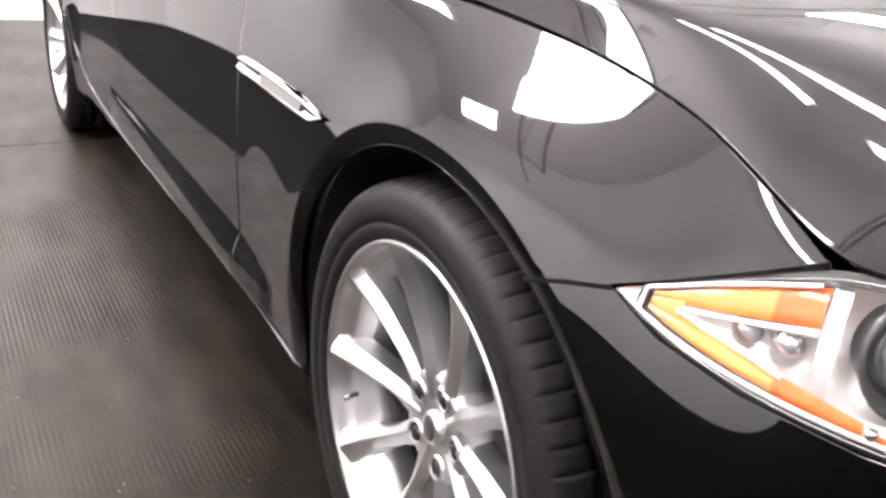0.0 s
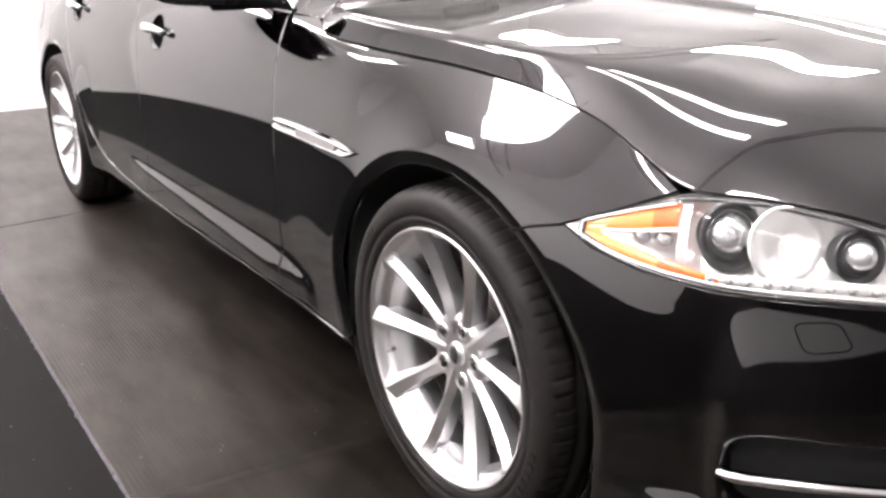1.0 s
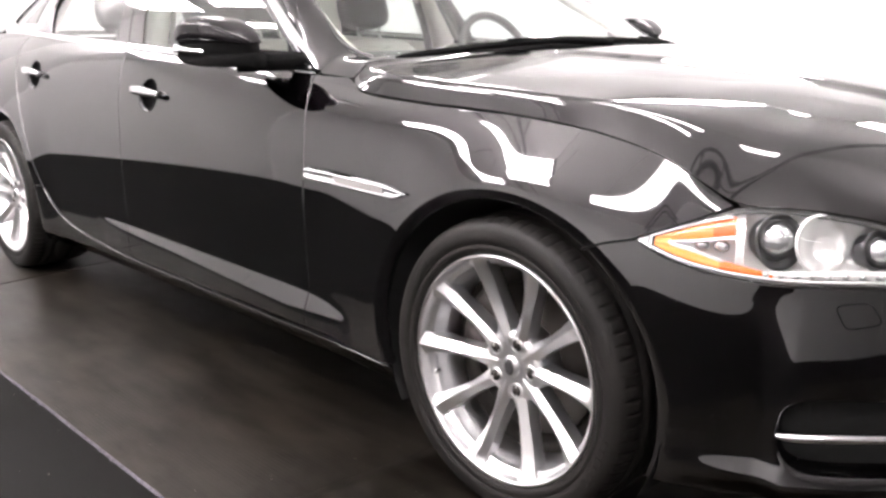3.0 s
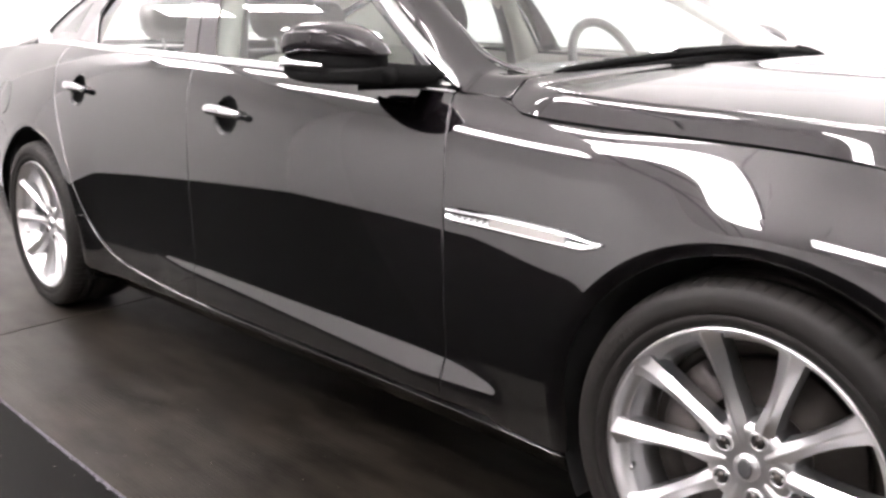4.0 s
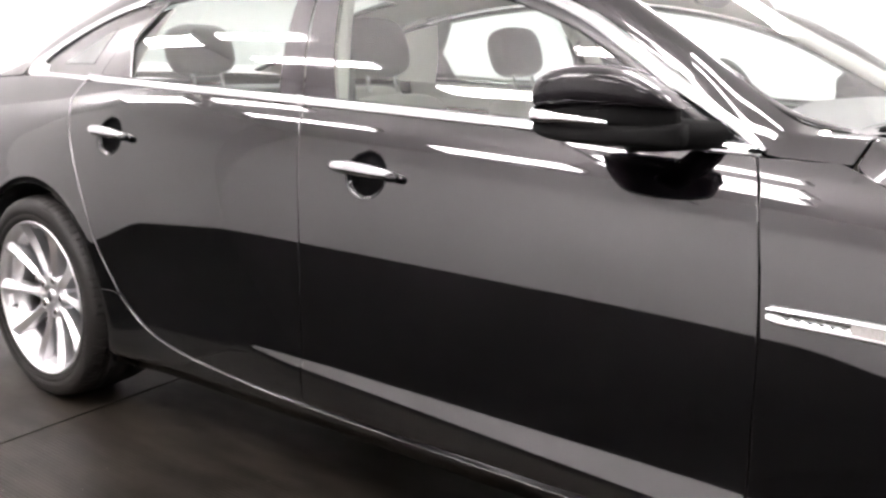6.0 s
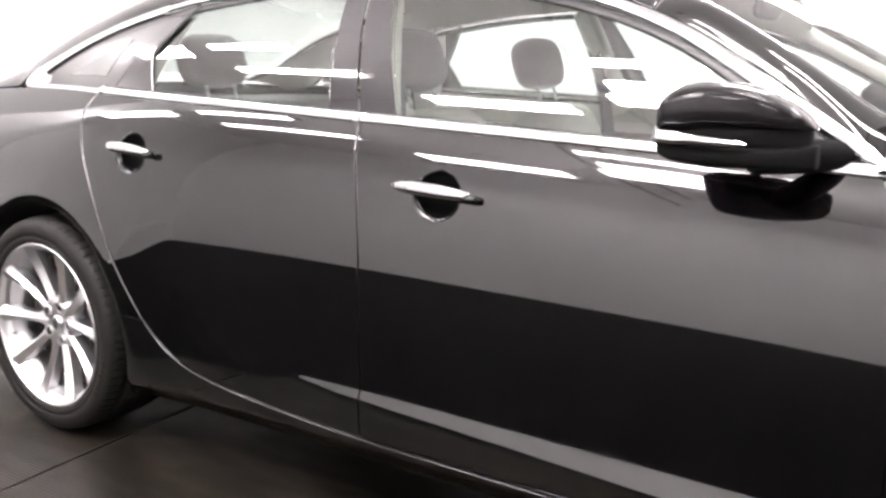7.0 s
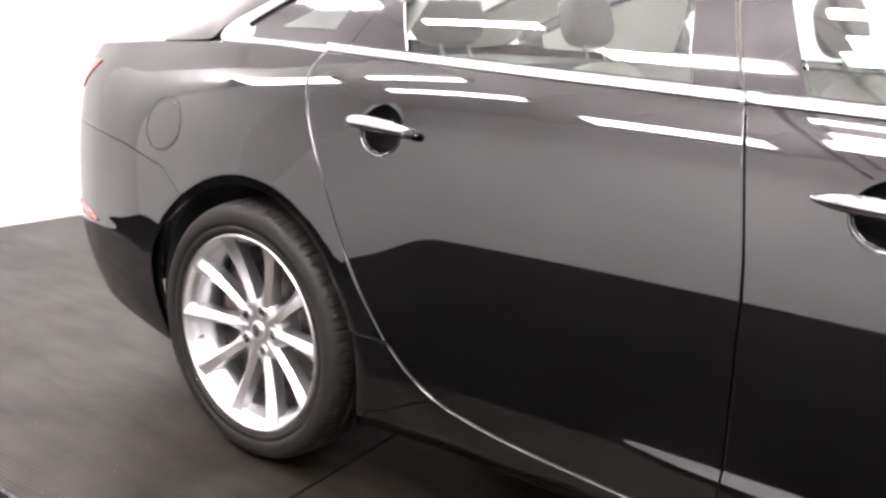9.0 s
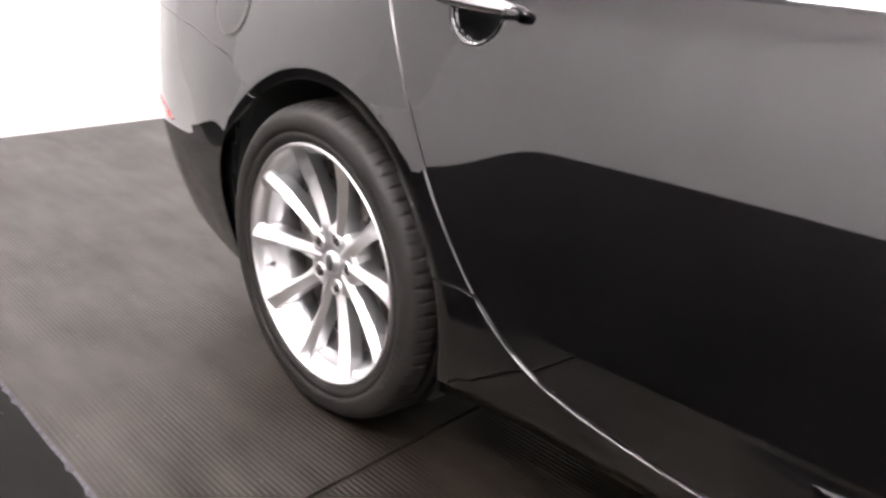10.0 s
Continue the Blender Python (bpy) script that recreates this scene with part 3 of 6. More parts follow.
# crumbs of dirt scattered over the mats
rng = np.random.default_rng(5)
bits_v, bits_f = [], []
for k in range(220):
    x, y = rng.uniform(-4.6, 1.6), -rng.uniform(0.80, 1.75)
    r = rng.uniform(0.0012, 0.0030)
    z = 0.0 if abs(y) < MAT_EDGE else -0.006
    base = len(bits_v)
    jog = rng.uniform(0.6, 1.3, 6)
    bits_v += [(x + r * jog[0], y, z + r * 0.4), (x - r * jog[1], y, z + r * 0.4), (x, y + r * jog[2], z + r * 0.4), (x, y - r * jog[3], z + r * 0.4), (x, y, z + r * jog[4]), (x, y, z)]
    bits_f += [tuple(base + i for i in q) for q in ((0, 2, 4), (2, 1, 4), (1, 3, 4), (3, 0, 4), (2, 0, 5), (1, 2, 5), (3, 1, 5), (0, 3, 5))]
crumbs = mesh_part("floor_crumbs", bits_v, bits_f, CRUMB, None, smooth=False)
tagged(crumbs, "tiny pale crumbs of dirt on the rubber mats", "debris", kind="stuff")

# (x, y, turn, length, tubes): fixtures hung in rows along the car; the last is added only to brighten the bay wall
LAMPS = [(-1.74, -2.00, 0, 1.2, 2), (-1.76, -2.56, 0, 1.1, 4), (-1.84, -2.93, 0, 1.1, 4), (-4.62, -2.62, 0, 1.2, 2), (-4.70, -1.92, 0, 0.9, 2), (-3.32, -3.40, 0, 1.1, 4), (0.10, -3.25, 0, 1.2, 4),
         (-1.30, 2.50, 0, 1.2, 6), (-0.10, -0.80, 0, 1.2, 2), (-0.10, -0.15, 0, 1.2, 2), (0.70, 2.75, 0, 1.2, 4), (-4.20, 0.80, 0, 1.2, 4), (2.40, 0.50, 0, 1.2, 4), (2.40, -2.70, 0, 1.2, 4), (-4.0, 2.8, 0, 1.2, 4), (-6.1, -2.02, 0, 1.1, 4)]


def ceiling_lamp(length, tubes):
    """A fluorescent fixture under the ceiling: white tray, bare tubes, end caps."""
    ob = thing("ceiling_lamp", "white fluorescent fixture with bare tubes under the ceiling", "lamp", group="ceiling lamps")
    wide = 0.085 * tubes
    part("lamp_tray", box((length + 0.06, 0.045 * tubes, 0.035), 0.006, 1, (0, 0, 0.05)), WALL, ob)
    for k in range(tubes):
        y = (k - (tubes - 1) / 2) * 0.085
        v, f = pipe([(-length / 2, y, 0.0), (length / 2, y, 0.0)], 0.035, 10)
        mesh_part("tube", v, f, TUBE, ob)
    for x in (-length / 2 - 0.015, length / 2 + 0.015):
        part("end_cap", box((0.03, wide, 0.06), 0.005, 1, (x, 0, 0.01)), WALL, ob)
        v, f = pipe([(x * 0.8, 0, 0.06), (x * 0.8, 0, ROOM_H - LAMP_Z)], 0.004, 6)
        mesh_part("hanger_rod", v, f, STEEL, ob)
    return ob


made = {}
for x, y, turn, length, tubes in LAMPS:
    at = pose(x, y, LAMP_Z, 0, 0, turn)
    if (length, tubes) in made:
        copy_thing(made[length, tubes], at)
    else:
        made[length, tubes] = ceiling_lamp(length, tubes)
        made[length, tubes].matrix_basis = at


def truss(x):
    """A steel lattice beam across the room."""
    ob = thing("roof_truss", "dark grey steel lattice beam under the ceiling", "beam", group="roof trusses", kind="structure")
    y0, y1, lo, hi = NEAR_Y, FAR_Y, ROOM_H - 0.75, ROOM_H - 0.15
    for z, name in ((lo, "lower_chord"), (hi, "upper_chord")):
        part(name, box((0.04, y1 - y0, 0.035), 0.004, 1, (x, (y0 + y1) / 2, z)), STEEL, ob)
    n = 9
    for i in range(n):
        a, b = y0 + (y1 - y0) * i / n, y0 + (y1 - y0) * (i + 1) / n
        za, zb = (lo, hi) if i % 2 else (hi, lo)
        v, f = pipe([(x, a, za), (x, b, zb)], 0.009, 8)
        mesh_part("lattice_bar", v, f, STEEL, ob)
    return ob


for x in (-2.55, 0.9):
    truss(x)

# ---- the car ----
car = thing("car", "dark grey metallic luxury saloon parked on rubber mats", "car")


def arc(ax, a0, a1, r=ARCH_R, n=24):
    a = np.radians(np.linspace(a0, a1, n))
    return np.stack([ax + r * np.cos(a), AXLE_Z + r * np.sin(a)], -1)


SHUT_F = [(-0.705, 0.250), (-0.700, 0.44), (-0.701, 0.64), (-0.712, 0.767), (-0.738, 0.90), (-0.757, 0.946)]
SHUT_B = [(-1.801, 0.262), (-1.799, 0.45), (-1.801, 0.69), (-1.813, 0.81), (-1.842, 0.95), (-1.857, 1.003)]
SHUT_R = [(-2.08, 0.276), (-2.30, 0.300), (-2.43, 0.335), (-2.50, 0.380), (-2.556, 0.436), (-2.63, 0.547), (-2.725, 0.700), (-2.797, 0.829), (-2.856, 0.937), (-2.885, 1.0), (-2.875, 1.047)]
SHUT_R_UP = SHUT_R[4:]
HOOD_LINE = [(-0.600, 0.940), (-0.570, 0.918), (-0.50, 0.905), (-0.34, 0.895), (-0.05, 0.884), (0.10, 0.872), (0.20, 0.858), (0.337, 0.826), (0.447, 0.774), (0.485, 0.752)]
BUMPER_LINE = [(0.215, 0.655), (0.26, 0.673), (0.318, 0.687)]
LAMP_RISE = 0.003
LAMP_TOP = [(0.314, 0.685), (0.40, 0.717), (0.472, 0.741), (0.50, 0.748), (0.585, 0.748), (0.66, 0.737), (0.713, 0.723), (0.786, 0.697), (0.803, 0.668)]
LAMP_LOW = [(0.314, 0.684), (0.377, 0.657), (0.453, 0.637), (0.543, 0.628), (0.675, 0.630), (0.775, 0.632), (0.799, 0.642), (0.803, 0.668)]
BACK_LINE = [(-3.255, 0.652), (-3.38, 0.726), (-3.588, 0.765), (-3.80, 0.790), (-3.95, 0.80)]


def top_line(x0, x1, n=24, drop=0.0):
    x = np.linspace(x0, x1, n)
    return np.stack([x, belt_z(x) - drop], -1)


def smooth(c, n=30):
    return along(c, n)


def door_handle(at_u, z, half, back, parent, side):
    """A chrome pull bar over the round hollow in the door."""
    n, m = 40, 10
    a, r = np.linspace(0, 2 * np.pi, n, endpoint=False), np.linspace(0, 1, m)
    uu, zz = at_u + np.outer(np.cos(a), r) * 0.0605, z - 0.006 + np.outer(np.sin(a), r) * 0.0525
    P = skin(uu, zz) + skin_normal(uu, zz) * (0.0012 - 0.016 * np.sqrt(1 - r ** 2))[None, :, None]
    f = [(i * m + j, ((i + 1) % n) * m + j, ((i + 1) % n) * m + j + 1, i * m + j + 1) for i in range(n) for j in range(m - 1)]
    mesh_part("handle_cup", P.reshape(-1, 3), f, CUP, parent, "round dark cup behind the handle", side=side)
    lip = np.linspace(np.pi * 1.10, np.pi * 1.80, 20)
    uu, zz = at_u + np.cos(lip) * 0.0605, z - 0.006 + np.sin(lip) * 0.0525
    v, f = ribbon(skin(uu, zz, 0.0008), skin_normal(uu, zz), 0.0028, 0.0018)
    mesh_part("cup_rim", v, f, PAINT, parent, "lower rim of the cup", side=side)
    t = np.linspace(-1, 1, 30)
    uu = at_u + back + t * half
    zz = z + 0.003 + 0.006 * t
    base, N = skin(uu, zz), skin_normal(uu, zz)
    lift = 0.026 * (1 - abs(t) ** 3.0) + 0.004
    wide = 0.0135 * (1 - abs(t) ** 2.6) ** 0.7 + 0.002
    ang = np.linspace(0, 2 * np.pi, 16, endpoint=False)
    T = np.gradient(base, axis=0)
    T /= np.linalg.norm(T, axis=1)[:, None]
    B = np.cross(T, N)
    c, s = np.cos(ang), np.sin(ang)
    v = base[:, None] + N[:, None] * (lift[:, None, None] + 0.011 * (0.35 + 0.65 * wide[:, None, None] / 0.0165) * s[None, :, None]) + B[:, None] * (wide[:, None, None] * c[None, :, None])
    f = [(i * 16 + j, i * 16 + (j + 1) % 16, (i + 1) * 16 + (j + 1) % 16, (i + 1) * 16 + j) for i in range(29) for j in range(16)]
    f += [tuple(range(16)), tuple(reversed(range(29 * 16, 30 * 16)))]
    bar = mesh_part("door_handle", v.reshape(-1, 3), [tuple(reversed(q)) for q in f], HANDLE_CHROME, parent, "chrome pull handle", side=side)
    v, f = blob((0.036, 0.020, 0.020), 2.8, 20, 12, skin(at_u + back + 0.014 - half, z - 0.003, 0.016))
    mesh_part("handle_end", v, f, GLOSS_BLACK, parent, "dark end piece of the handle", side=side)


def cabin_normal(x, z):
    a, b = cabin(x + 0.004, z) - cabin(x - 0.004, z), cabin(x, z + 0.004) - cabin(x, z - 0.004)
    n = np.cross(a, b)
    n /= np.linalg.norm(n, axis=-1)[..., None]
    return n * np.where(n[..., 1:2] > 0, -1, 1)


def cabin_patch(name, bottom, top, front, rear, n, m, mat, parent, side, out=0.0, label="", thick=0.004):
    q = coons(bottom, top, front, rear, n, m)
    P = cabin(q[..., 0], q[..., 1], out)
    v, f = sheet(P, cabin_normal(q[..., 0], q[..., 1]), 0.0005, thick)
    return mesh_part(name, v, [tuple(reversed(k)) for k in f], mat, parent, label, side=side)


# upper edge of the side windows
DAY_TOP = [(-0.600, 0.952), (-0.700, 0.962), (-0.773, 0.979), (-0.889, 1.046), (-1.020, 1.126), (-1.155, 1.200), (-1.342, 1.268), (-1.58, 1.318), (-1.85, 1.345), (-2.1, 1.345), (-2.4, 1.326),
           (-2.684, 1.288), (-2.849, 1.250), (-2.961, 1.217), (-3.077, 1.181), (-3.191, 1.139), (-3.309, 1.093), (-3.365, 1.062)]
DAY = along(DAY_TOP, 200)


def day_z(x):
    return np.interp(-np.asarray(x, float), -DAY[:, 0], DAY[:, 1])


def line(a, b, n=12):
    return np.linspace(a, b, n)


def side_window(name, x0, x1, lean0, lean1, parent, side, mat, label="", base=0.006, head=0.022, out=-0.008, x0_low=None):
    """A pane or pillar cover between the belt and the upper trim, from x0 to x1 at its foot; lean: how far its edges run rearwards up to the top."""
    def up(x, lean):
        zt = day_z(x - lean) - head
        return line((x, belt_z(x) + base), (x - lean, zt), 14)
    f, r = up(x0, lean0), up(x1, lean1)
    xb, xt = np.linspace(x0, x1, 20), np.linspace(x0 - lean0, x1 - lean1, 20)
    b = np.stack([xb, belt_z(xb) + base], -1)
    t = np.stack([xt, day_z(xt) - head], -1)
    return cabin_patch(name, b, t, f, r, 24, 18, mat, parent, side, out, label)


def trim(name, pts, width, parent, side, mat=CHROME, out=0.002, thick=0.006, label="bright chrome window trim"):
    p = np.array(pts, float)
    v, f = ribbon(cabin(p[:, 0], p[:, 1], out), cabin_normal(p[:, 0], p[:, 1]), width, thick)
    return mesh_part(name, v, f, mat, parent, label, side=side)


def belt_part(x0, x1, n=40):
    x = np.linspace(x0, x1, n)
    return np.stack([x, belt_z(x) + 0.006], -1)


def vent(parent, side):
    """The slim chrome outlet behind the front wheel."""
    def outline(t, grow):
        x = np.interp(t, [0, 1], [-0.690, -0.283])
        up = pchip([(0, 0.0125), (0.03, 0.0155), (0.3, 0.0160), (0.7, 0.0135), (1.0, 0.001)], t)
        dn = pchip([(0, 0.0105), (0.05, 0.0165), (0.3, 0.0175), (0.68, 0.0200), (0.88, 0.0190), (1.0, 0.001)], t)
        mid = 0.6985 - 0.003 * t
        return x, mid + up * grow, mid - dn * grow
    t = np.linspace(0, 1, 40)
    x, hi, lo = outline(t, 1.0)
    rows = []
    for k, lift in ((0.0, 0.001), (0.08, 0.007), (0.2, 0.010), (0.36, 0.006), (0.5, 0.003), (0.64, 0.006), (0.8, 0.010), (0.92, 0.007), (1.0, 0.001)):
        rows.append(skin(u_of(x), lo + (hi - lo) * k, lift))
    v = np.stack(rows, 1)
    ob = mesh_part("fender_vent", v.reshape(-1, 3), grid_faces(40, 9, True), CHROME, parent, "slim chrome side vent behind the wheel arch", side=side)
    t = np.linspace(0.32, 0.80, 20)
    x, hi, lo = outline(t, 0.52)
    v = np.stack([skin(u_of(x), lo + (hi - lo) * k, 0.0085) for k in (0, 0.5, 1)], 1)
    mesh_part("vent_insert", v.reshape(-1, 3), grid_faces(20, 3, True), MESH_GREY, ob, "satin mesh insert", side=side)
    for k in range(6):
        x = -0.655 + 0.018 * k
        q = np.array([[x, 0.697], [x - 0.009, 0.697], [x - 0.009, 0.7005], [x, 0.7005]])
        mesh_part("marking_bar", skin(u_of(q[:, 0]), q[:, 1], 0.0108), [(0, 1, 2, 3)], INK, ob, side=side)


MIRROR_X0, MIRROR_X1 = -1.069, -0.842


def mirror_loft(x, y_in, y_out, z_low, z_top, power, ring=32):
    """A closed body out of rounded upright sections, one at each x."""
    a = np.linspace(0, 2 * np.pi, ring, endpoint=False)
    e = 2 / power
    c, s = np.sign(np.cos(a)) * abs(np.cos(a)) ** e, np.sign(np.sin(a)) * abs(np.sin(a)) ** e
    ym, yh, zm, zh = (y_in + y_out) / 2, abs(y_out - y_in) / 2, (z_low + z_top) / 2, (z_top - z_low) / 2
    v = np.stack([np.tile(x[:, None], (1, ring)), ym[:, None] + yh[:, None] * c[None], zm[:, None] + zh[:, None] * s[None]], -1)
    n = len(x)
    f = [(i * ring + j, i * ring + (j + 1) % ring, (i + 1) * ring + (j + 1) % ring, (i + 1) * ring + j) for i in range(n - 1) for j in range(ring)]
    f += [tuple(reversed(range(ring))), tuple(range((n - 1) * ring, n * ring))]
    return v.reshape(-1, 3), f


def mirror_out(u):
    """Half width at which the mirror's outer face lies; u runs from its rear edge to its front."""
    return -pchip([(0, 1.050), (0.04, 1.062), (0.25, 1.068), (0.5, 1.058), (0.75, 1.032), (0.92, 1.000), (1, 0.962)], u)


def mirror(parent, side):
    """A door mirror: a glossy black cap, a dark slot, a chrome blade and a lower shell that reaches to the door."""
    u = np.r_[0, 0.008, 0.025, np.linspace(0.05, 0.95, 34), 0.975, 0.992, 1.0]
    x = MIRROR_X0 + (MIRROR_X1 - MIRROR_X0) * u
    top = pchip([(0, 1.068), (0.04, 1.082), (0.13, 1.094), (0.30, 1.100), (0.48, 1.0985), (0.65, 1.090), (0.82, 1.070), (0.93, 1.051), (1, 1.030)], u)
    low = pchip([(0, 1.019), (0.2, 1.019), (0.32, 1.024), (0.9, 1.025), (1, 1.027)], u)
    y_in = -np.interp(u, [0, 0.6, 1], [0.905, 0.905, 0.925])
    v, f = mirror_loft(x, y_in, mirror_out(u), low, top, 3.0)
    ob = mesh_part("door_mirror", v, f, SHELL_BLACK, parent, "glossy black door mirror with a chrome blade", side=side)
    v, f = mirror_loft(x[3:-2] - 0.004, y_in[3:-2] - 0.004, mirror_out(u[3:-2]) + 0.014, low[3:-2] - 0.030, low[3:-2] + 0.014, 4.0)
    mesh_part("mirror_slot", v, f, DULL_BLACK, ob, "dark slot below the cap", side=side)
    foot_low = pchip([(0, 0.995), (0.03, 0.980), (0.15, 0.971), (0.5, 0.965), (1, 0.964)], u)
    foot_top = pchip([(0, 1.014), (0.18, 1.012), (0.34, 1.005), (1, 1.003)], u)
    v, f = mirror_loft(x, y_in + 0.012, mirror_out(u) + 0.004, foot_low, foot_top, 3.4)
    mesh_part("lower_shell", v, f, DULL_BLACK, ob, "black lower shell", side=side)
    # the chrome blade along the outer face and round the rear edge
    t = np.linspace(0, 1, 40)
    ub = np.interp(t, [0, 0.82, 0.92, 1], [0.64, 0.02, -0.012, -0.014])
    yb = np.where(t < 0.82, mirror_out(np.clip(ub, 0, 1)) - 0.002, np.interp(t, [0.82, 0.92, 1], [-1.058, -1.045, -1.015]))
    nrm = np.stack([np.interp(t, [0, 0.78, 0.9, 1], [0.12, -0.1, -0.8, -1.0]), np.interp(t, [0, 0.78, 0.9, 1], [-1, -1, -0.6, -0.1]), 0 * t + 0.12], -1)
    nrm /= np.linalg.norm(nrm, axis=1)[:, None]
    zb = np.interp(t, [0, 0.45, 1], [1.0065, 1.0125, 1.0165])
    pts = np.stack([MIRROR_X0 + (MIRROR_X1 - MIRROR_X0) * ub, yb, zb], -1)
    v, f = ribbon(pts, nrm, np.interp(t, [0, 0.04, 0.5, 0.62, 1], [0.004, 0.010, 0.015, 0.022, 0.022]), 0.005)
    mesh_part("chrome_blade", v, f, CHROME, ob, "chrome blade with a clear repeater", side=side)
    v, f = blob((0.008, 0.125, 0.062), 4, 20, 12, (MIRROR_X0 - 0.001, -0.978, 1.044), pose(0, 0, 0, 0, 2, 3))
    mesh_part("mirror_glass", v, f, CHROME, ob, "mirror glass", side=side)
    pts = along([(-0.935, -0.945, 0.983), (-0.890, -0.895, 0.981), (-0.855, -0.850, 0.979), (-0.825, -0.79, 0.979)], 14)
    v, f = pipe(pts, np.linspace(0.034, 0.024, 14), 14)
    mesh_part("mirror_foot", v, f, DULL_BLACK, ob, side=side)


def fuel_flap(parent, side):
    if side < 0:
        return
    n, m = 40, 10
    a, r = np.linspace(0, 2 * np.pi, n, endpoint=False), np.r_[0, 0.2, 0.4, 0.6, 0.8, 0.92, 0.97, 1.0, 1.03, 1.06]
    uu = u_of(-3.403) + np.outer(np.cos(a), r) * 0.084
    zz = 0.836 + np.outer(np.sin(a), r) * 0.069
    lift = np.array([0.0012, 0.0012, 0.0012, 0.0012, 0.0012, 0.0012, 0.0008, -0.006, -0.006, -0.004])
    P = skin(uu, zz) + skin_normal(uu, zz) * lift[None, :, None]
    f = [(i * m + j, ((i + 1) % n) * m + j, ((i + 1) % n) * m + j + 1, i * m + j + 1) for i in range(n) for j in range(m - 1)]
    mesh_part("fuel_flap", P[:, :8].reshape(-1, 3), [(i * 8 + j, ((i + 1) % n) * 8 + j, ((i + 1) % n) * 8 + j + 1, i * 8 + j + 1) for i in range(n) for j in range(7)], PAINT, parent, "round painted fuel flap", side=side)
    uu, zz = u_of(-3.403) + np.cos(a) * 0.0855, 0.836 + np.sin(a) * 0.0705
    ring_p, ring_n = skin(uu, zz, 0.0002), skin_normal(uu, zz)
    ring_p, ring_n = np.vstack([ring_p, ring_p[:1]]), np.vstack([ring_n, ring_n[:1]])
    v, f = ribbon(ring_p, ring_n, 0.0028, 0.0006, True)
    mesh_part("flap_gap", v, f, SEAL, parent, "dark gap round the flap", side=side)


for side in (1, -1):
    # front fender
    low = join(line((-0.705, 0.250), (-0.385, 0.250), 8)[:-1], arc(FRONT_AXLE, 194.5, 56.5, 0.374, 40), BUMPER_LINE[1:])
    fender = side_panel("front_fender", low, smooth(join([(-0.757, 0.946), (-0.68, 0.944)], HOOD_LINE)), SHUT_F, smooth([(0.318, 0.687), (0.40, 0.717), (0.485, 0.752)]), 190, 170, PAINT, car, side)
    vent(fender, side)
    # doors
    door = side_panel("front_door", line((-0.705, 0.250), (-1.801, 0.262)), top_line(-0.757, -1.857), smooth(SHUT_F), smooth(SHUT_B), 230, 130, PAINT, car, side, cup=(float(u_of(-1.600)), 0.856))
    door_handle(float(u_of(-1.602)), 0.860, 0.110, 0.006, door, side)
    side_window("door_window", -0.862, -1.752, 0.03, 0.135, door, side, SIDE_GLASS, "lightly green-tinted front door window")
    side_window("pillar_cover", -1.755, -1.862, 0.135, 0.10, door, side, PILLAR_BLACK, "glossy black door pillar cover", out=-0.003)
    trim("belt_trim", belt_part(-0.748, -1.857), 0.026, door, side)
    trim("window_seal", belt_part(-0.80, -1.865) + (0, 0.013), 0.008, door, side, SEAL, -0.004, 0.006, "black window seal")
    mirror(door, side)
    door = side_panel("rear_door", smooth([(-1.801, 0.262), (-1.95, 0.268), (-2.08, 0.276)]), top_line(-1.857, -2.875), smooth(SHUT_B), smooth(SHUT_R, 60), 200, 140, PAINT, car, side, cup=(float(u_of(-2.612)), 0.892))
    door_handle(float(u_of(-2.614)), 0.895, 0.104, 0.0, door, side)
    side_window("pillar_cover", -1.868, -1.955, 0.10, 0.075, door, side, PILLAR_BLACK, "glossy black door pillar cover", out=-0.003)
    side_window("door_window", -1.958, -2.672, 0.075, 0.0, door, side, SIDE_GLASS, "lightly green-tinted rear door window")
    fore = join(line((-2.614, 1.046), (-2.664, 1.160), 8), line((-2.655, 1.174), (-2.552, 1.296), 8))
    aft = line((-2.816, 1.052), (-2.628, 1.284), 14)
    cabin_patch("window_divider", line(fore[0], aft[0], 8), line(fore[-1], aft[-1], 8), fore, aft, 14, 16, PILLAR_BLACK, door, side, -0.003, "black divider behind the rear window")
    trim("divider_seal", line((-2.660, 1.162), (-2.548, 1.296), 12), 0.016, door, side, SEAL, -0.001, 0.003, "black seal along the divider")
    trim("divider_edge", line((-2.614, 1.050), (-2.664, 1.160), 12), 0.005, door, side, SATIN, -0.001, 0.002, "bright edge of the divider")
    trim("belt_trim", belt_part(-1.859, -2.875), np.linspace(0.026, 0.023, 40), door, side)
    trim("window_seal", belt_part(-1.868, -2.79) + (0, 0.013), 0.008, door, side, SEAL, -0.004, 0.006, "black window seal")
    # rear quarter
    low = join([(-2.556, 0.436), (-2.61, 0.437)], arc(REAR_AXLE, 14.0, 126.0, 0.376, 36), BACK_LINE[1:])
    low_u = np.vstack([to_u(low), [(U_END, 0.805)]])
    top_u = np.vstack([to_u(top_line(-2.875, -4.05, 40)), [(U_END, 1.03)]])
    q = coons(low_u, top_u, to_u(smooth(SHUT_R_UP, 40)), np.linspace((U_END, 0.805), (U_END, 1.03), 12), 130, 50)
    v, f = sheet(skin(q[..., 0], q[..., 1]), skin_normal(q[..., 0], q[..., 1]))
    quarter = mesh_part("rear_quarter_panel", v, [tuple(reversed(k)) for k in f], PAINT, car, side=side)
    fuel_flap(quarter, side)
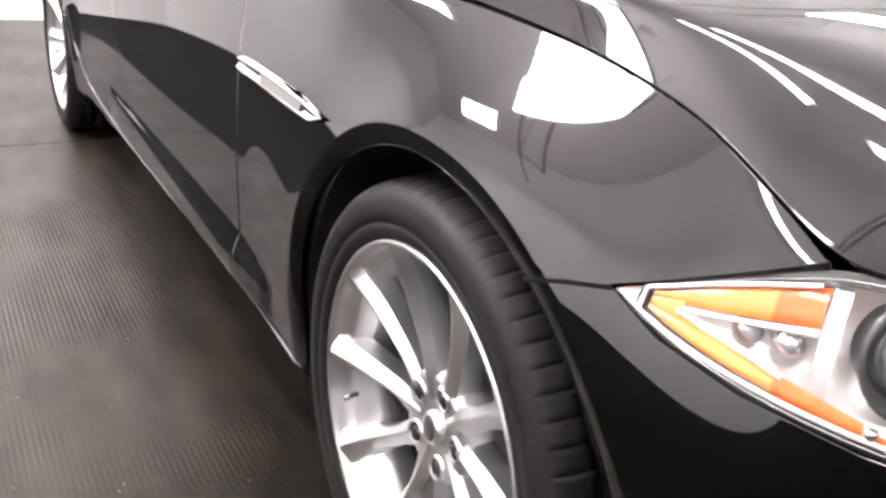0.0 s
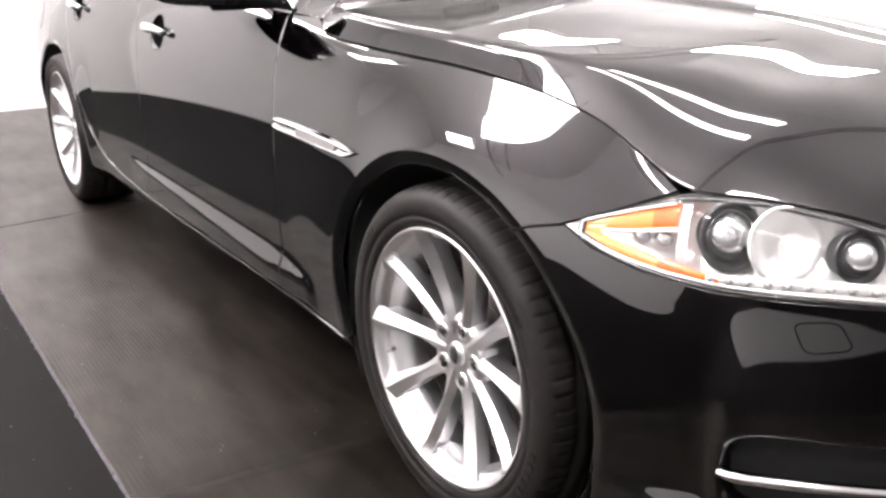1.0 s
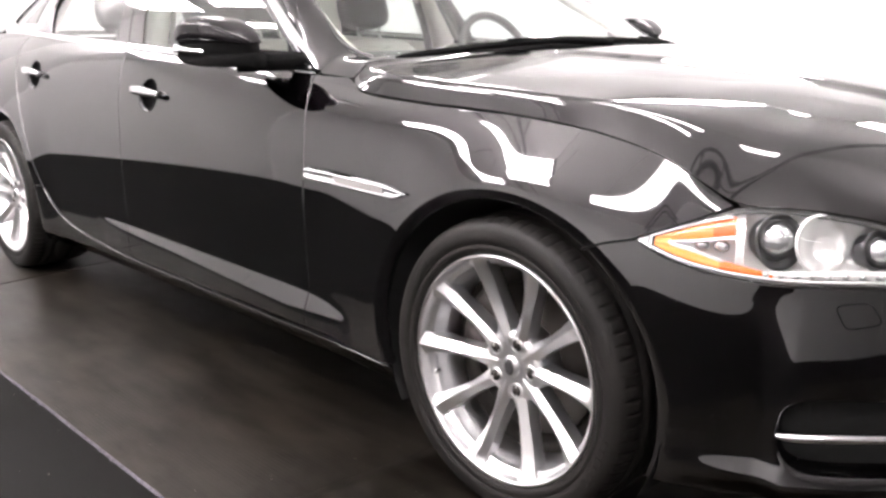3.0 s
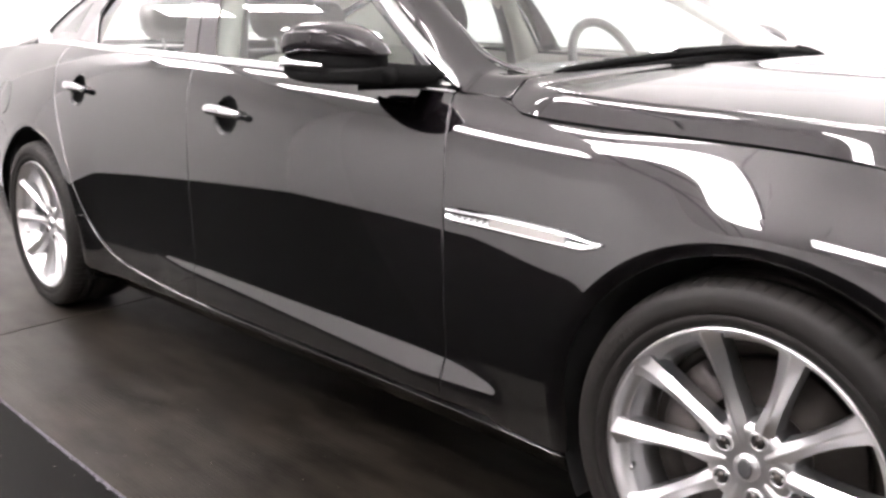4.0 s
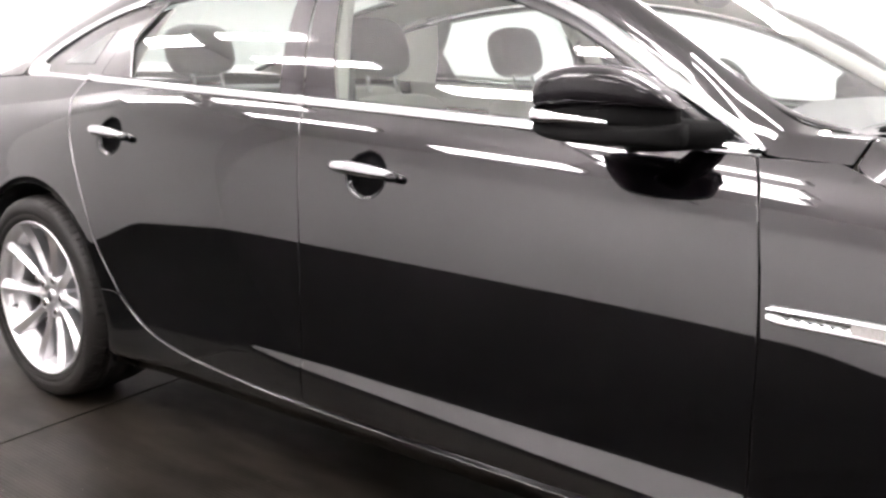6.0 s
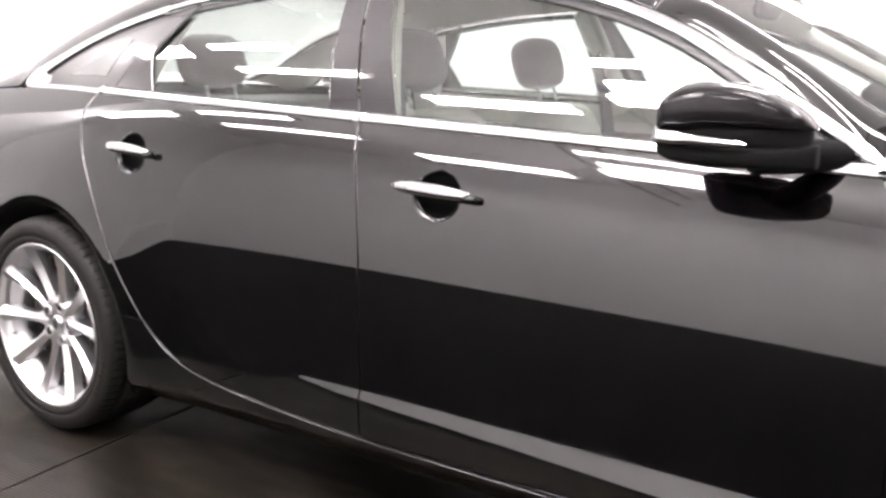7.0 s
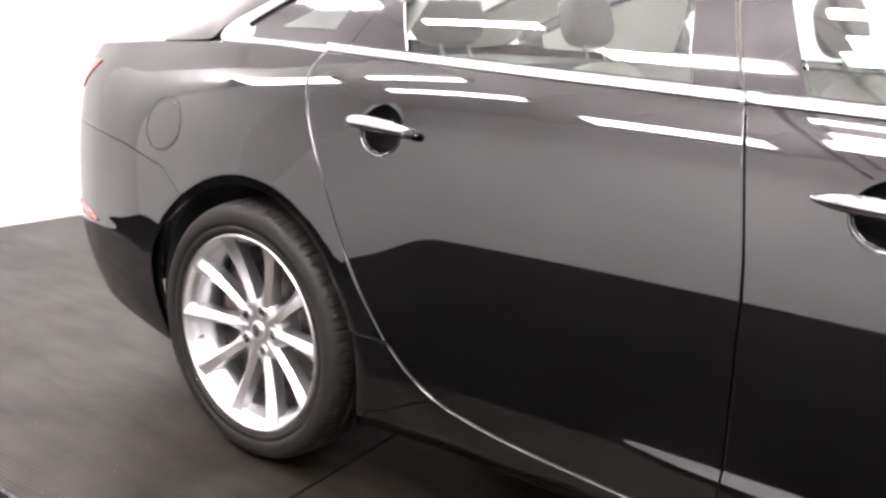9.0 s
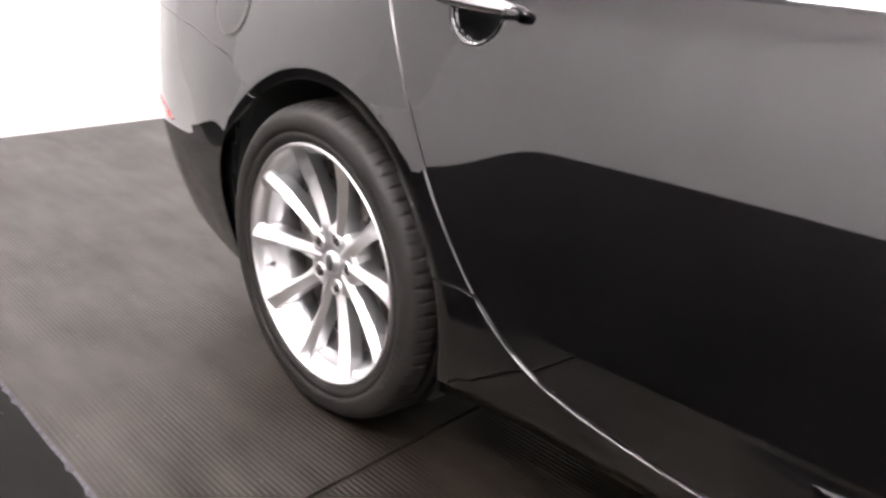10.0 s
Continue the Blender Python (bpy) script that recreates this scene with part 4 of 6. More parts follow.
    inner = [(-2.878, 1.060), (-2.98, 1.064), (-3.10, 1.0675), (-3.175, 1.070), (-3.203, 1.073), (-3.214, 1.083), (-3.209, 1.098), (-3.185, 1.113), (-3.13, 1.138), (-3.06, 1.166), (-2.946, 1.205), (-2.836, 1.237), (-2.731, 1.261), (-2.684, 1.271)]
    outer = [(-2.878, 1.041), (-2.98, 1.046), (-3.15, 1.051), (-3.27, 1.053), (-3.322, 1.056), (-3.342, 1.067), (-3.336, 1.082), (-3.309, 1.103), (-3.25, 1.127), (-3.191, 1.149), (-3.077, 1.192), (-2.961, 1.228), (-2.851, 1.259), (-2.684, 1.297)]
    pin, pout = np.array(inner), np.array(outer)
    pin = catmull(pin, 8)
    pout = catmull(pout, 8)
    xb = np.linspace(-2.818, -3.198, 20)
    qb = np.stack([xb, np.interp(-xb, -pin[:40, 0], pin[:40, 1]) - 0.005], -1)
    xt = np.linspace(-2.632, -3.200, 30)
    qt = np.stack([xt, np.interp(-xt, -pin[:55:-1, 0], pin[:55:-1, 1]) + 0.005], -1)
    cabin_patch("quarter_window", qb, qt, line(qb[0], qt[0], 10), line(qb[-1], qt[-1], 10), 30, 14, PILLAR_BLACK, quarter, side, -0.004, "fixed dark quarter window")
    ib, it = np.vstack([[(-2.70, 1.045)], qb[2:]]), np.vstack([[(-2.60, 1.285)], qt[2:]])
    cabin_patch("rear_pillar_trim", ib, it, line(ib[0], it[0], 10), line(ib[-1], it[-1], 10), 30, 14, HEADLINER, car, side, -0.045, "pale cloth trim inside the rear pillar")
    a, b, c = (-3.085, 1.101), (-2.872, 1.098), (-2.790, 1.206)
    cabin_patch("quarter_pane", line(b, a, 10), line(c, (-3.07, 1.106), 10), line(b, c, 8), line(a, (-3.07, 1.106), 8), 16, 12, PANE_GREY, quarter, side, -0.0018, "opaque grey pane inside the dark border, lightened like see-through glass", 0.002)
    k = np.linspace(0, 1, 9)
    mid = pout[:, None] * (1 - k)[None, :, None] + pin[:, None] * k[None, :, None]
    lift = 0.004 + 0.0025 * (1 - abs(2 * k - 1) ** 4)
    lift[0] = lift[-1] = -0.006
    P = cabin(mid[..., 0], mid[..., 1]) + cabin_normal(mid[..., 0], mid[..., 1]) * lift[None, :, None]
    mesh_part("window_trim", P.reshape(-1, 3), grid_faces(len(mid), 9, True), CHROME, quarter, "wide bright chrome loop round the quarter window", side=side)
    # sill below the doors
    top = smooth(join([(-0.365, 0.246), (-0.7, 0.246), (-1.2, 0.250), (-1.8, 0.258)], [(x, z - 0.004) for x, z in SHUT_R[:4]], [(-2.56, 0.431), (-2.668, 0.434)]), 90)
    side_panel("sill", line((-0.375, 0.185), (-2.69, 0.185), 30), top, line((-0.375, 0.185), (-0.365, 0.246)), arc(REAR_AXLE, -25, 14, 0.376, 10), 100, 14, PAINT, car, side)
    bead = along(join([(-0.375, 0.2475), (-0.7, 0.2475), (-1.2, 0.251), (-1.8, 0.259)], [(x, z - 0.003) for x, z in SHUT_R[:4]], [(-2.558, 0.436)]), 120)
    v, f = ribbon(skin(u_of(bead[:, 0]), bead[:, 1], 0.001), skin_normal(u_of(bead[:, 0]), bead[:, 1]), 0.006, 0.0045)
    mesh_part("sill_edge", v, f, PAINT, car, "raised upper edge of the sill", side=side)
    # front bumper
    low = np.vstack([to_u(smooth([(0.345, 0.205), (0.5, 0.20), (0.7, 0.20), (0.8, 0.20)])), [(0.3, 0.20), (0.0, 0.20)]])
    high = np.vstack([to_u(join(BUMPER_LINE, LAMP_LOW[1:]) - (0, 0.006)), [(0.50, 0.69), (0.40, 0.70), (0.0, 0.70)]])
    front = to_u(arc(FRONT_AXLE, -22, 56.5, 0.374, 24))
    q = coons(low, high, front, np.linspace((0.0, 0.20), (0.0, 0.70), 12), 220, 90)
    U, Z = q[..., 0], q[..., 1]
    # the lower lip stands out, the fog-lamp pocket and the grille lie back
    lip = 0.022 * (step(0.300, 0.255, Z) - 1.8 * step(0.262, 0.200, Z)) * step(1.20, 0.90, U)
    tu, tz = (U - 0.765) / 0.150, (Z - 0.357) / (0.068 + 0.0 * U)
    pocket = step(1.10, 0.88, (abs(tu) ** 5 + abs(tz) ** 3.5) ** 0.25)
    gu, gz = U / 0.33, (Z - 0.53) / 0.17
    mouth = step(1.06, 0.96, (abs(gu) ** 5 + abs(gz) ** 5) ** 0.2)
    P = skin(U, Z, lip - 0.055 * pocket - 0.06 * mouth)
    v, f = sheet(P, skin_normal(U, Z), 0.0018, 0.02)
    bumper = mesh_part("front_bumper", v, [tuple(reversed(k)) for k in f], PAINT, car, side=side)
    bumper.data.materials.append(DULL_BLACK)
    dark = ((pocket > 0.5) | (mouth > 0.4))
    cell = dark[:-1, :-1] & dark[1:, 1:]
    flags = np.zeros(len(bumper.data.polygons), int)
    flags[:cell.size] = cell.reshape(-1)
    bumper.data.polygons.foreach_set("material_index", flags)
    t = np.linspace(0, 1, 40)
    uu, zz = np.interp(t, [0, 1], [0.925, 0.565]), 0.356 + 0.006 * np.sin(t * np.pi) + 0.004 * t
    v, f = ribbon(skin(uu, zz, np.interp(t, [0, 0.12, 0.9, 1], [0.004, 0.008, 0.006, -0.01])), skin_normal(uu, zz), np.interp(t, [0, 0.06, 0.85, 1], [0.010, 0.019, 0.015, 0.003]), 0.008)
    mesh_part("fog_blade", v, f, CHROME, bumper, "chrome blade across the lower air inlet", side=side)
    gap = along(join([(0.205, 0.650)], BUMPER_LINE), 24) - (0, 0.003)
    v, f = ribbon(skin(u_of(gap[:, 0]), gap[:, 1], 0.0008), skin_normal(u_of(gap[:, 0]), gap[:, 1]), 0.0045, 0.0006)
    mesh_part("bumper_gap", v, f, DULL_BLACK, bumper, "dark gap between fender and bumper", side=side)
    # headlamp washer cover: a fine gap line
    corners = np.array([(0.850, 0.599), (0.792, 0.606), (0.770, 0.570), (0.830, 0.558)])
    wq = []
    for k in range(4):
        p0, p1, p2 = corners[k - 1], corners[k], corners[(k + 1) % 4]
        wq += [p1 + (p0 - p1) * t ** 2 * 0.28 + (p2 - p1) * (1 - t) ** 2 * 0.28 for t in np.linspace(1, 0, 7)]
    wq = np.array(wq + wq[:1])
    v, f = ribbon(skin(wq[:, 0], wq[:, 1], 0.0002), skin_normal(wq[:, 0], wq[:, 1]), 0.0024, 0.0006, True)
    mesh_part("washer_cover", v, f, DULL_BLACK, bumper, "fine gap round the lamp washer cover", side=side)
    # rear bumper
    low = np.vstack([to_u(smooth([(-3.405, 0.215), (-3.6, 0.225), (-3.85, 0.24)])), [(U_END - 0.4, 0.25), (U_END, 0.25)]])
    high = np.vstack([to_u(BACK_LINE), [(U_END, 0.80)]])
    front = to_u(smooth([(-3.405, 0.215), (-3.43, 0.33), (-3.425, 0.46), (-3.372, 0.555), (-3.255, 0.652)]))
    q = coons(low, high, front, np.linspace((U_END, 0.25), (U_END, 0.80), 12), 80, 50)
    U, Z = q[..., 0], q[..., 1]
    P = skin(U, Z, 0.003 * step(0.53, 0.49, Z) * step(4.95, 5.2, U))
    v, f = sheet(P, skin_normal(U, Z))
    rear = mesh_part("rear_bumper", v, [tuple(reversed(k)) for k in f], PAINT, car, side=side)
    t = np.linspace(0, 1, 20)
    uu, zz = np.interp(t, [0, 1], [5.30, 5.48]), 0.512 + 0.024 * t
    v, f = ribbon(skin(uu, zz, 0.002), skin_normal(uu, zz), np.interp(t, [0, 0.2, 1], [0.004, 0.02, 0.026]), 0.006)
    mesh_part("side_reflector", v, f, RED, rear, "slim red side reflector", side=side)
    # tail lamp
    q = coons(np.linspace((5.52, 0.90), (5.95, 0.82), 10), np.linspace((5.40, 0.985), (5.86, 1.015), 10), np.linspace((5.52, 0.90), (5.40, 0.985), 8), np.linspace((5.95, 0.82), (5.86, 1.015), 8), 24, 16)
    v, f = sheet(skin(q[..., 0], q[..., 1], 0.004), skin_normal(q[..., 0], q[..., 1]), 0.001, 0.012)
    mesh_part("tail_lamp", v, [tuple(reversed(k)) for k in f], RED, car, "wide red tail lamp wrapping the corner", side=side)
    # dark inner shell behind the gaps
    U, Z = np.meshgrid(np.linspace(0.0, U_END, 260), np.linspace(0.20, 0.985, 40), indexing="ij")
    X = np.interp(U, _u, _px)
    Zt = np.minimum(Z, pchip(TOP_Z, X) - 0.02)
    P = skin(U, Zt, -0.035)
    keep = np.ones(X.shape, bool)
    for ax in (FRONT_AXLE, REAR_AXLE):
        keep &= np.hypot(X - ax, Z - AXLE_Z) > 0.40
    lampzone = (U > 0.55) & (U < 1.25) & (Z > 0.60)
    keep &= ~lampzone
    f = [q for q in grid_faces(260, 40, True) if all(keep.reshape(-1)[list(q)])]
    mesh_part("inner_shell", P.reshape(-1, 3), f, LINER, car, "black inner body behind the panel gaps", side=side)
    # wheel-arch liners
    for ax in (FRONT_AXLE, REAR_AXLE):
        a = np.radians(np.linspace(-28, 208, 50))
        ys = np.linspace(-0.915, -0.50, 6)
        v = np.stack([np.tile(ax + 0.384 * np.cos(a)[:, None], (1, 6)), np.tile(ys, (50, 1)), np.tile(AXLE_Z + 0.384 * np.sin(a)[:, None], (1, 6))], -1)
        # keep the liner's outer edge behind the body
        edge = np.interp(v[:, 0, 0], -_px[::-1] * -1, _py[::-1]) - 0.022
        v[:, 0, 1] = -edge
        fcs = grid_faces(50, 6)
        vv = v.reshape(-1, 3)
        back = [(ax, -0.50, AXLE_Z)] + [tuple(v[i, -1]) for i in range(50)]
        n0 = len(vv)
        fcs = fcs + [(n0, n0 + 1 + i, n0 + 2 + i) for i in range(49)]
        mesh_part("arch_liner", np.vstack([vv, back]), fcs, LINER, car, "black wheel-arch liner", side=side)


# ---- bonnet ----
def hood_grid():
    n, m = 130, 121
    edge = along(HOOD_LINE, 60)
    e_u = np.r_[u_of(edge[:, 0]), u_of(0.50), u_of(0.585), u_of(0.66), u_of(0.713), u_of(0.786), 0.52, 0.42]
    e_z = np.r_[edge[:, 1], 0.751, 0.751, 0.741, 0.728, 0.706, 0.700, 0.70]
    s = np.r_[0, np.cumsum(np.hypot(np.diff(e_u), np.diff(e_z)))]
    p = np.r_[0, 0.003, np.linspace(0.008, 0.992, n - 4), 0.997, 1]
    eu, ez = np.interp(p * s[-1], s, e_u), np.interp(p * s[-1], s, e_z)
    su, sz = eu.copy(), ez.copy()
    for _ in range(10):
        su[1:-1], sz[1:-1] = (su[:-2] + 2 * su[1:-1] + su[2:]) / 4, (sz[:-2] + 2 * sz[1:-1] + sz[2:]) / 4
    k = step(0.10, 0.24, p)
    eu, ez = eu + (su - eu) * k, ez + (sz - ez) * k
    E = skin(eu, ez)
    cx = np.interp(p, [0, 1], [-0.44, 0.866])
    cz = np.interp(cx, _sx, smoothed([(-0.45, 1.008), (-0.2, 1.000), (0.1, 0.980), (0.4, 0.945), (0.6, 0.908), (0.75, 0.868), (0.83, 0.838), (0.90, 0.80)], 0.06))
    w = np.linspace(0, 1, (m + 1) // 2)
    w = 1 - (1 - w) ** 1.5
    w[-2] = min(w[-2], 0.9975)
    w = np.r_[-w[::-1], w[1:]]
    P = np.zeros((n, m, 3))
    for i in range(n):
        P[i] = hood_section(E[i], cx[i], cz[i], p[i], w)
    return P


FLANK = [(-0.60, 0.034), (-0.57, 0.048), (-0.50, 0.054), (-0.2, 0.049), (0.05, 0.047), (0.20, 0.055), (0.32, 0.075), (0.43, 0.103), (0.52, 0.112), (0.63, 0.088), (0.76, 0.065), (0.90, 0.02)]
FLANK_IN = [(-0.60, 0.030), (0.0, 0.034), (0.3, 0.060), (0.5, 0.085), (0.7, 0.085), (0.9, 0.070)]


def hood_section(E, cx, cz, p, w):
    """One cross-section of the bonnet out to its edge E on both sides: steep flanks, a crest, a low dome."""
    yE, zE, xE = -E[1], E[2], E[0]
    y = w * yE
    q = yE - abs(y)
    flank = float(np.interp(xE, _sx, smoothed(FLANK, 0.03)))
    reach = float(pchip(FLANK_IN, xE))
    round_ = 1 - np.exp(-(q / reach) ** float(pchip([(-0.6, 1.15), (-0.08, 1.15), (0.2, 1.0), (0.9, 0.95)], xE)))
    soft = 0.09
    crisp = 1 - soft * np.logaddexp(0, (1 - q / (reach * (0.56 + 0.4 * step(0.0, 0.4, xE) + 0.7 * step(-0.46, -0.60, xE)))) / soft)
    crisp = (crisp - crisp.min()) / (crisp.max() - crisp.min())
    z = zE + flank * (crisp + (round_ - crisp) * step(0.10, 0.42, xE)) + (cz - zE - flank) * (1 - (abs(y) / yE) ** 2.0)
    ridge = 0.36 - 0.10 * p
    z = z + 0.010 * step(ridge + 0.022, ridge - 0.012, abs(y)) * step(0.0, 0.15, p) * step(1.0, 0.9, p)
    return np.stack([xE + (cx - xE) * (1 - (abs(y) / yE) ** 2), y, z], -1)


def grid_normals(P, up=(0, 0, 1)):
    n = np.cross(np.gradient(P, axis=0), np.gradient(P, axis=1))
    n /= np.linalg.norm(n, axis=-1)[..., None] + 1e-9
    return n * np.where((n * np.array(up)).sum(-1) < 0, -1, 1)[..., None]


P = hood_grid()
v, f = sheet(P, grid_normals(P), 0.0018, 0.016)
mesh_part("bonnet", v, f, PAINT, car, "long dark grey bonnet with raised flanks")

# ---- cabin top: windscreen, roof, rear window ----
XS = [(0.0, -0.605), (0.05, -0.70), (0.3, -1.22), (0.5, -1.85), (0.7, -2.60), (0.85, -3.09), (0.94, -3.36), (1.0, -3.60)]
XC = [(0.0, -0.46), (0.05, -0.55), (0.3, -1.17), (0.5, -1.85), (0.7, -2.72), (0.85, -3.30), (1.0, -3.86)]
ZC = [(0.0, 1.006), (0.05, 1.055), (0.3, 1.375), (0.4, 1.425), (0.5, 1.445), (0.6, 1.440), (0.7, 1.414), (0.85, 1.300), (1.0, 1.090)]


def upper(p, v):
    """The cabin's top: p from cowl to boot, v from -1 (right) to 1 (left)."""
    p, v = np.broadcast_arrays(np.asarray(p, float), np.asarray(v, float))
    xs = pchip(XS, p)
    zs = day_z(xs) + 0.012
    zs = zs + (belt_z(xs) + 0.002 - zs) * step(-3.325, -3.40, xs)
    ys = glass_y(xs, zs)
    ys = np.where(p < 0.05, np.interp(p, [0, 0.05], [0.775, float(glass_y(-0.70, day_z(-0.70) + 0.012))]), ys)
    xc, zc = pchip(XC, p), pchip(ZC, p)
    a = abs(v)
    k = a ** 2.2
    x = xc + (xs - xc) * a ** 2
    sharp = 0.20 + 0.45 * step(0.58, 0.80, p)
    z = zc + (zs - zc) * ((1 - sharp) * k + sharp * a ** 11)
    return np.stack([x, ys * v, z], -1)


def upper_panel(name, p0, p1, v0, v1, n, m, mat, label, drop=0.0, deep=0.01, vt0=None, vt1=None):
    e = 0.003
    p = np.r_[p0, p0 + e, np.linspace(p0 + 0.008, p1 - 0.008, n - 4), p1 - e, p1]
    s = np.r_[0, 0.006, np.linspace(0.02, 0.98, m - 4), 0.994, 1]
    t = (p - p0) / (p1 - p0)
    a0 = v0 + ((vt0 if vt0 is not None else v0) - v0) * t
    a1 = v1 + ((vt1 if vt1 is not None else v1) - v1) * t
    V = a0[:, None] + (a1 - a0)[:, None] * s[None]
    P = upper(p[:, None], V)
    N = grid_normals(P)
    vv, f = sheet(P - N * drop, N, 0.001, deep)
    return mesh_part(name, vv, [tuple(reversed(q)) for q in f], mat, car, label)


def windscreen_pillar(side):
    """From the bonnet's rear corner, whose section it takes on, up along the screen to the roof."""
    p = np.linspace(0.0, 0.30, 90)
    xs = pchip(XS, p) + 0.002 * (1 - p / 0.30)
    k = np.r_[0, 0.02, np.linspace(0.06, 0.94, 20), 0.98, 1]
    top = smooth(join([(-0.757, 0.946), (-0.68, 0.944)], HOOD_LINE[:2]))[::-1]
    E0 = skin(u_of(-0.600), 0.940)
    reach = 0.075
    S = hood_section(E0, -0.44, 1.008, 0.0, -(1 - reach * k / -E0[1]))
    S = S - S[0]
    zt = np.interp(-xs, -top[:, 0], top[:, 1])
    A = skin(u_of(xs), np.minimum(zt, belt_z(xs)) + 0.001)
    U = upper(p[:, None], -1.0 + (0.10 + 0.015 * p[:, None] / 0.30) * k[None])
    h = step(-0.745, -0.80, xs)[:, None]
    A = A * (1 - h) + U[:, 0] * h
    low = A[:, None] + S[None]
    g = step(-0.60, -0.86, xs)[:, None, None]
    P = low * (1 - g) + (U + (A - U[:, 0])[:, None] * (1 - k)[None, :, None]) * g
    for _ in range(16):
        P[1:-1] = (P[:-2] + 2 * P[1:-1] + P[2:]) / 4
    N = grid_normals(P, (0, -1, 0.6))
    P = P + N * (0.016 * (1 - abs(2 * k - 1) ** 3))[None, :, None] * step(-0.76, -0.95, xs)[:, None, None] * step(0.302, 0.26, p)[:, None, None]
    N = grid_normals(P, (0, -1, 0.6))
    v, f = sheet(P, N, 0.0015, 0.010)
    return mesh_part("windscreen_pillar", v, [tuple(reversed(q)) for q in f], PAINT, car, "painted windscreen pillar running into the bonnet", side=side)


upper_panel("windscreen", 0.03, 0.29, -0.90, 0.90, 40, 50, SCREEN_GLASS, "wide clear windscreen", 0.004, 0.004, -0.885, 0.885)
upper_panel("cowl_panel", 0.0, 0.032, -0.93, 0.93, 8, 40, DULL_BLACK, "black scuttle below the windscreen", 0.014)
for s in (1, -1):
    windscreen_pillar(s)
upper_panel("roof", 0.30, 0.70, -1, 1, 60, 60, PAINT, "gently curved roof panel")
for s in (1, -1):
    upper_panel("rear_pillar", 0.70, 1.0, -0.80 * s, -1.0 * s, 50, 16, PAINT, "painted pillar beside the rear window", 0, 0.01, -0.80 * s)
upper_panel("rear_window", 0.70, 0.985, -0.80, 0.80, 30, 40, SIDE_GLASS, "tinted rear window", 0.003, 0.004)
# screen edge seals and the upper chrome along the front door
for side in (1, -1):
    t = np.linspace(0.03, 0.295, 50)
    P = upper(t, np.full(50, -0.902))
    N = np.cross(np.gradient(P, axis=0), upper(t, np.full(50, -0.85)) - P)
    N /= np.linalg.norm(N, axis=1)[:, None]
    N *= np.where(N[:, 2:] < 0, -1, 1)
    v, f = ribbon(P, N, 0.014, 0.004)
    mesh_part("screen_seal", v, f, SEAL, car, "black seal beside the windscreen", side=side)
    x = np.linspace(-0.744, -2.684, 124)
    z = np.where(x > -0.80, day_z(-0.80) + (x + 0.80) * (0.957 - day_z(-0.80)) / 0.056, day_z(x)) - 0.003
    trim("upper_window_trim", np.stack([x, z], -1), np.interp(x, [-2.684, -1.3, -0.9, -0.79, -0.744], [0.020, 0.024, 0.032, 0.030, 0.010]), car, side)
    x = np.linspace(-0.82, -2.66, 120)
    trim("upper_window_seal", np.stack([x, day_z(x) - 0.024], -1), 0.024, car, side, SEAL, -0.005, 0.004, "black seal inside the chrome")
    # black mirror sail in the front corner of the window
    tri = [(-0.80, belt_z(-0.80) + 0.012), (-0.875, belt_z(-0.875) + 0.012), (-0.93, 1.045), (-0.905, 1.035)]
    P = cabin(np.array([q[0] for q in tri]), np.array([q[1] for q in tri]), -0.001)
    mesh_part("mirror_sail", np.vstack([P, P + (0, 0.012, 0)]), [(0, 1, 2, 3), (7, 6, 5, 4), (0, 4, 5, 1), (1, 5, 6, 2), (2, 6, 7, 3), (3, 7, 4, 0)], GLOSS_BLACK, car, "black mirror sail in the window corner", smooth=False, side=side)

# boot lid
n, m = 40, 61
s = np.linspace(-1, 1, m)
P = np.zeros((n, m, 3))
for i, t in enumerate(np.linspace(0, 1, n)):
    u0 = u_of(-3.58) + (U_END - 0.60 - u_of(-3.58)) * t
    E = skin(u0, pchip(TOP_Z, np.interp(u0, _u, _px)) - 0.002)
    a, b, zc = E[0], -3.84 - 0.30 * t, 1.068 - 0.012 * t
    P[i, :, 1] = s * -E[1]
    P[i, :, 0] = b + (a - b) * abs(s) ** 2.5
    P[i, :, 2] = zc + (E[2] - zc) * abs(s) ** 3
v, f = sheet(P, grid_normals(P), 0.0015)
mesh_part("boot_lid", v, [tuple(reversed(q)) for q in f], PAINT, car, "dark grey boot lid")


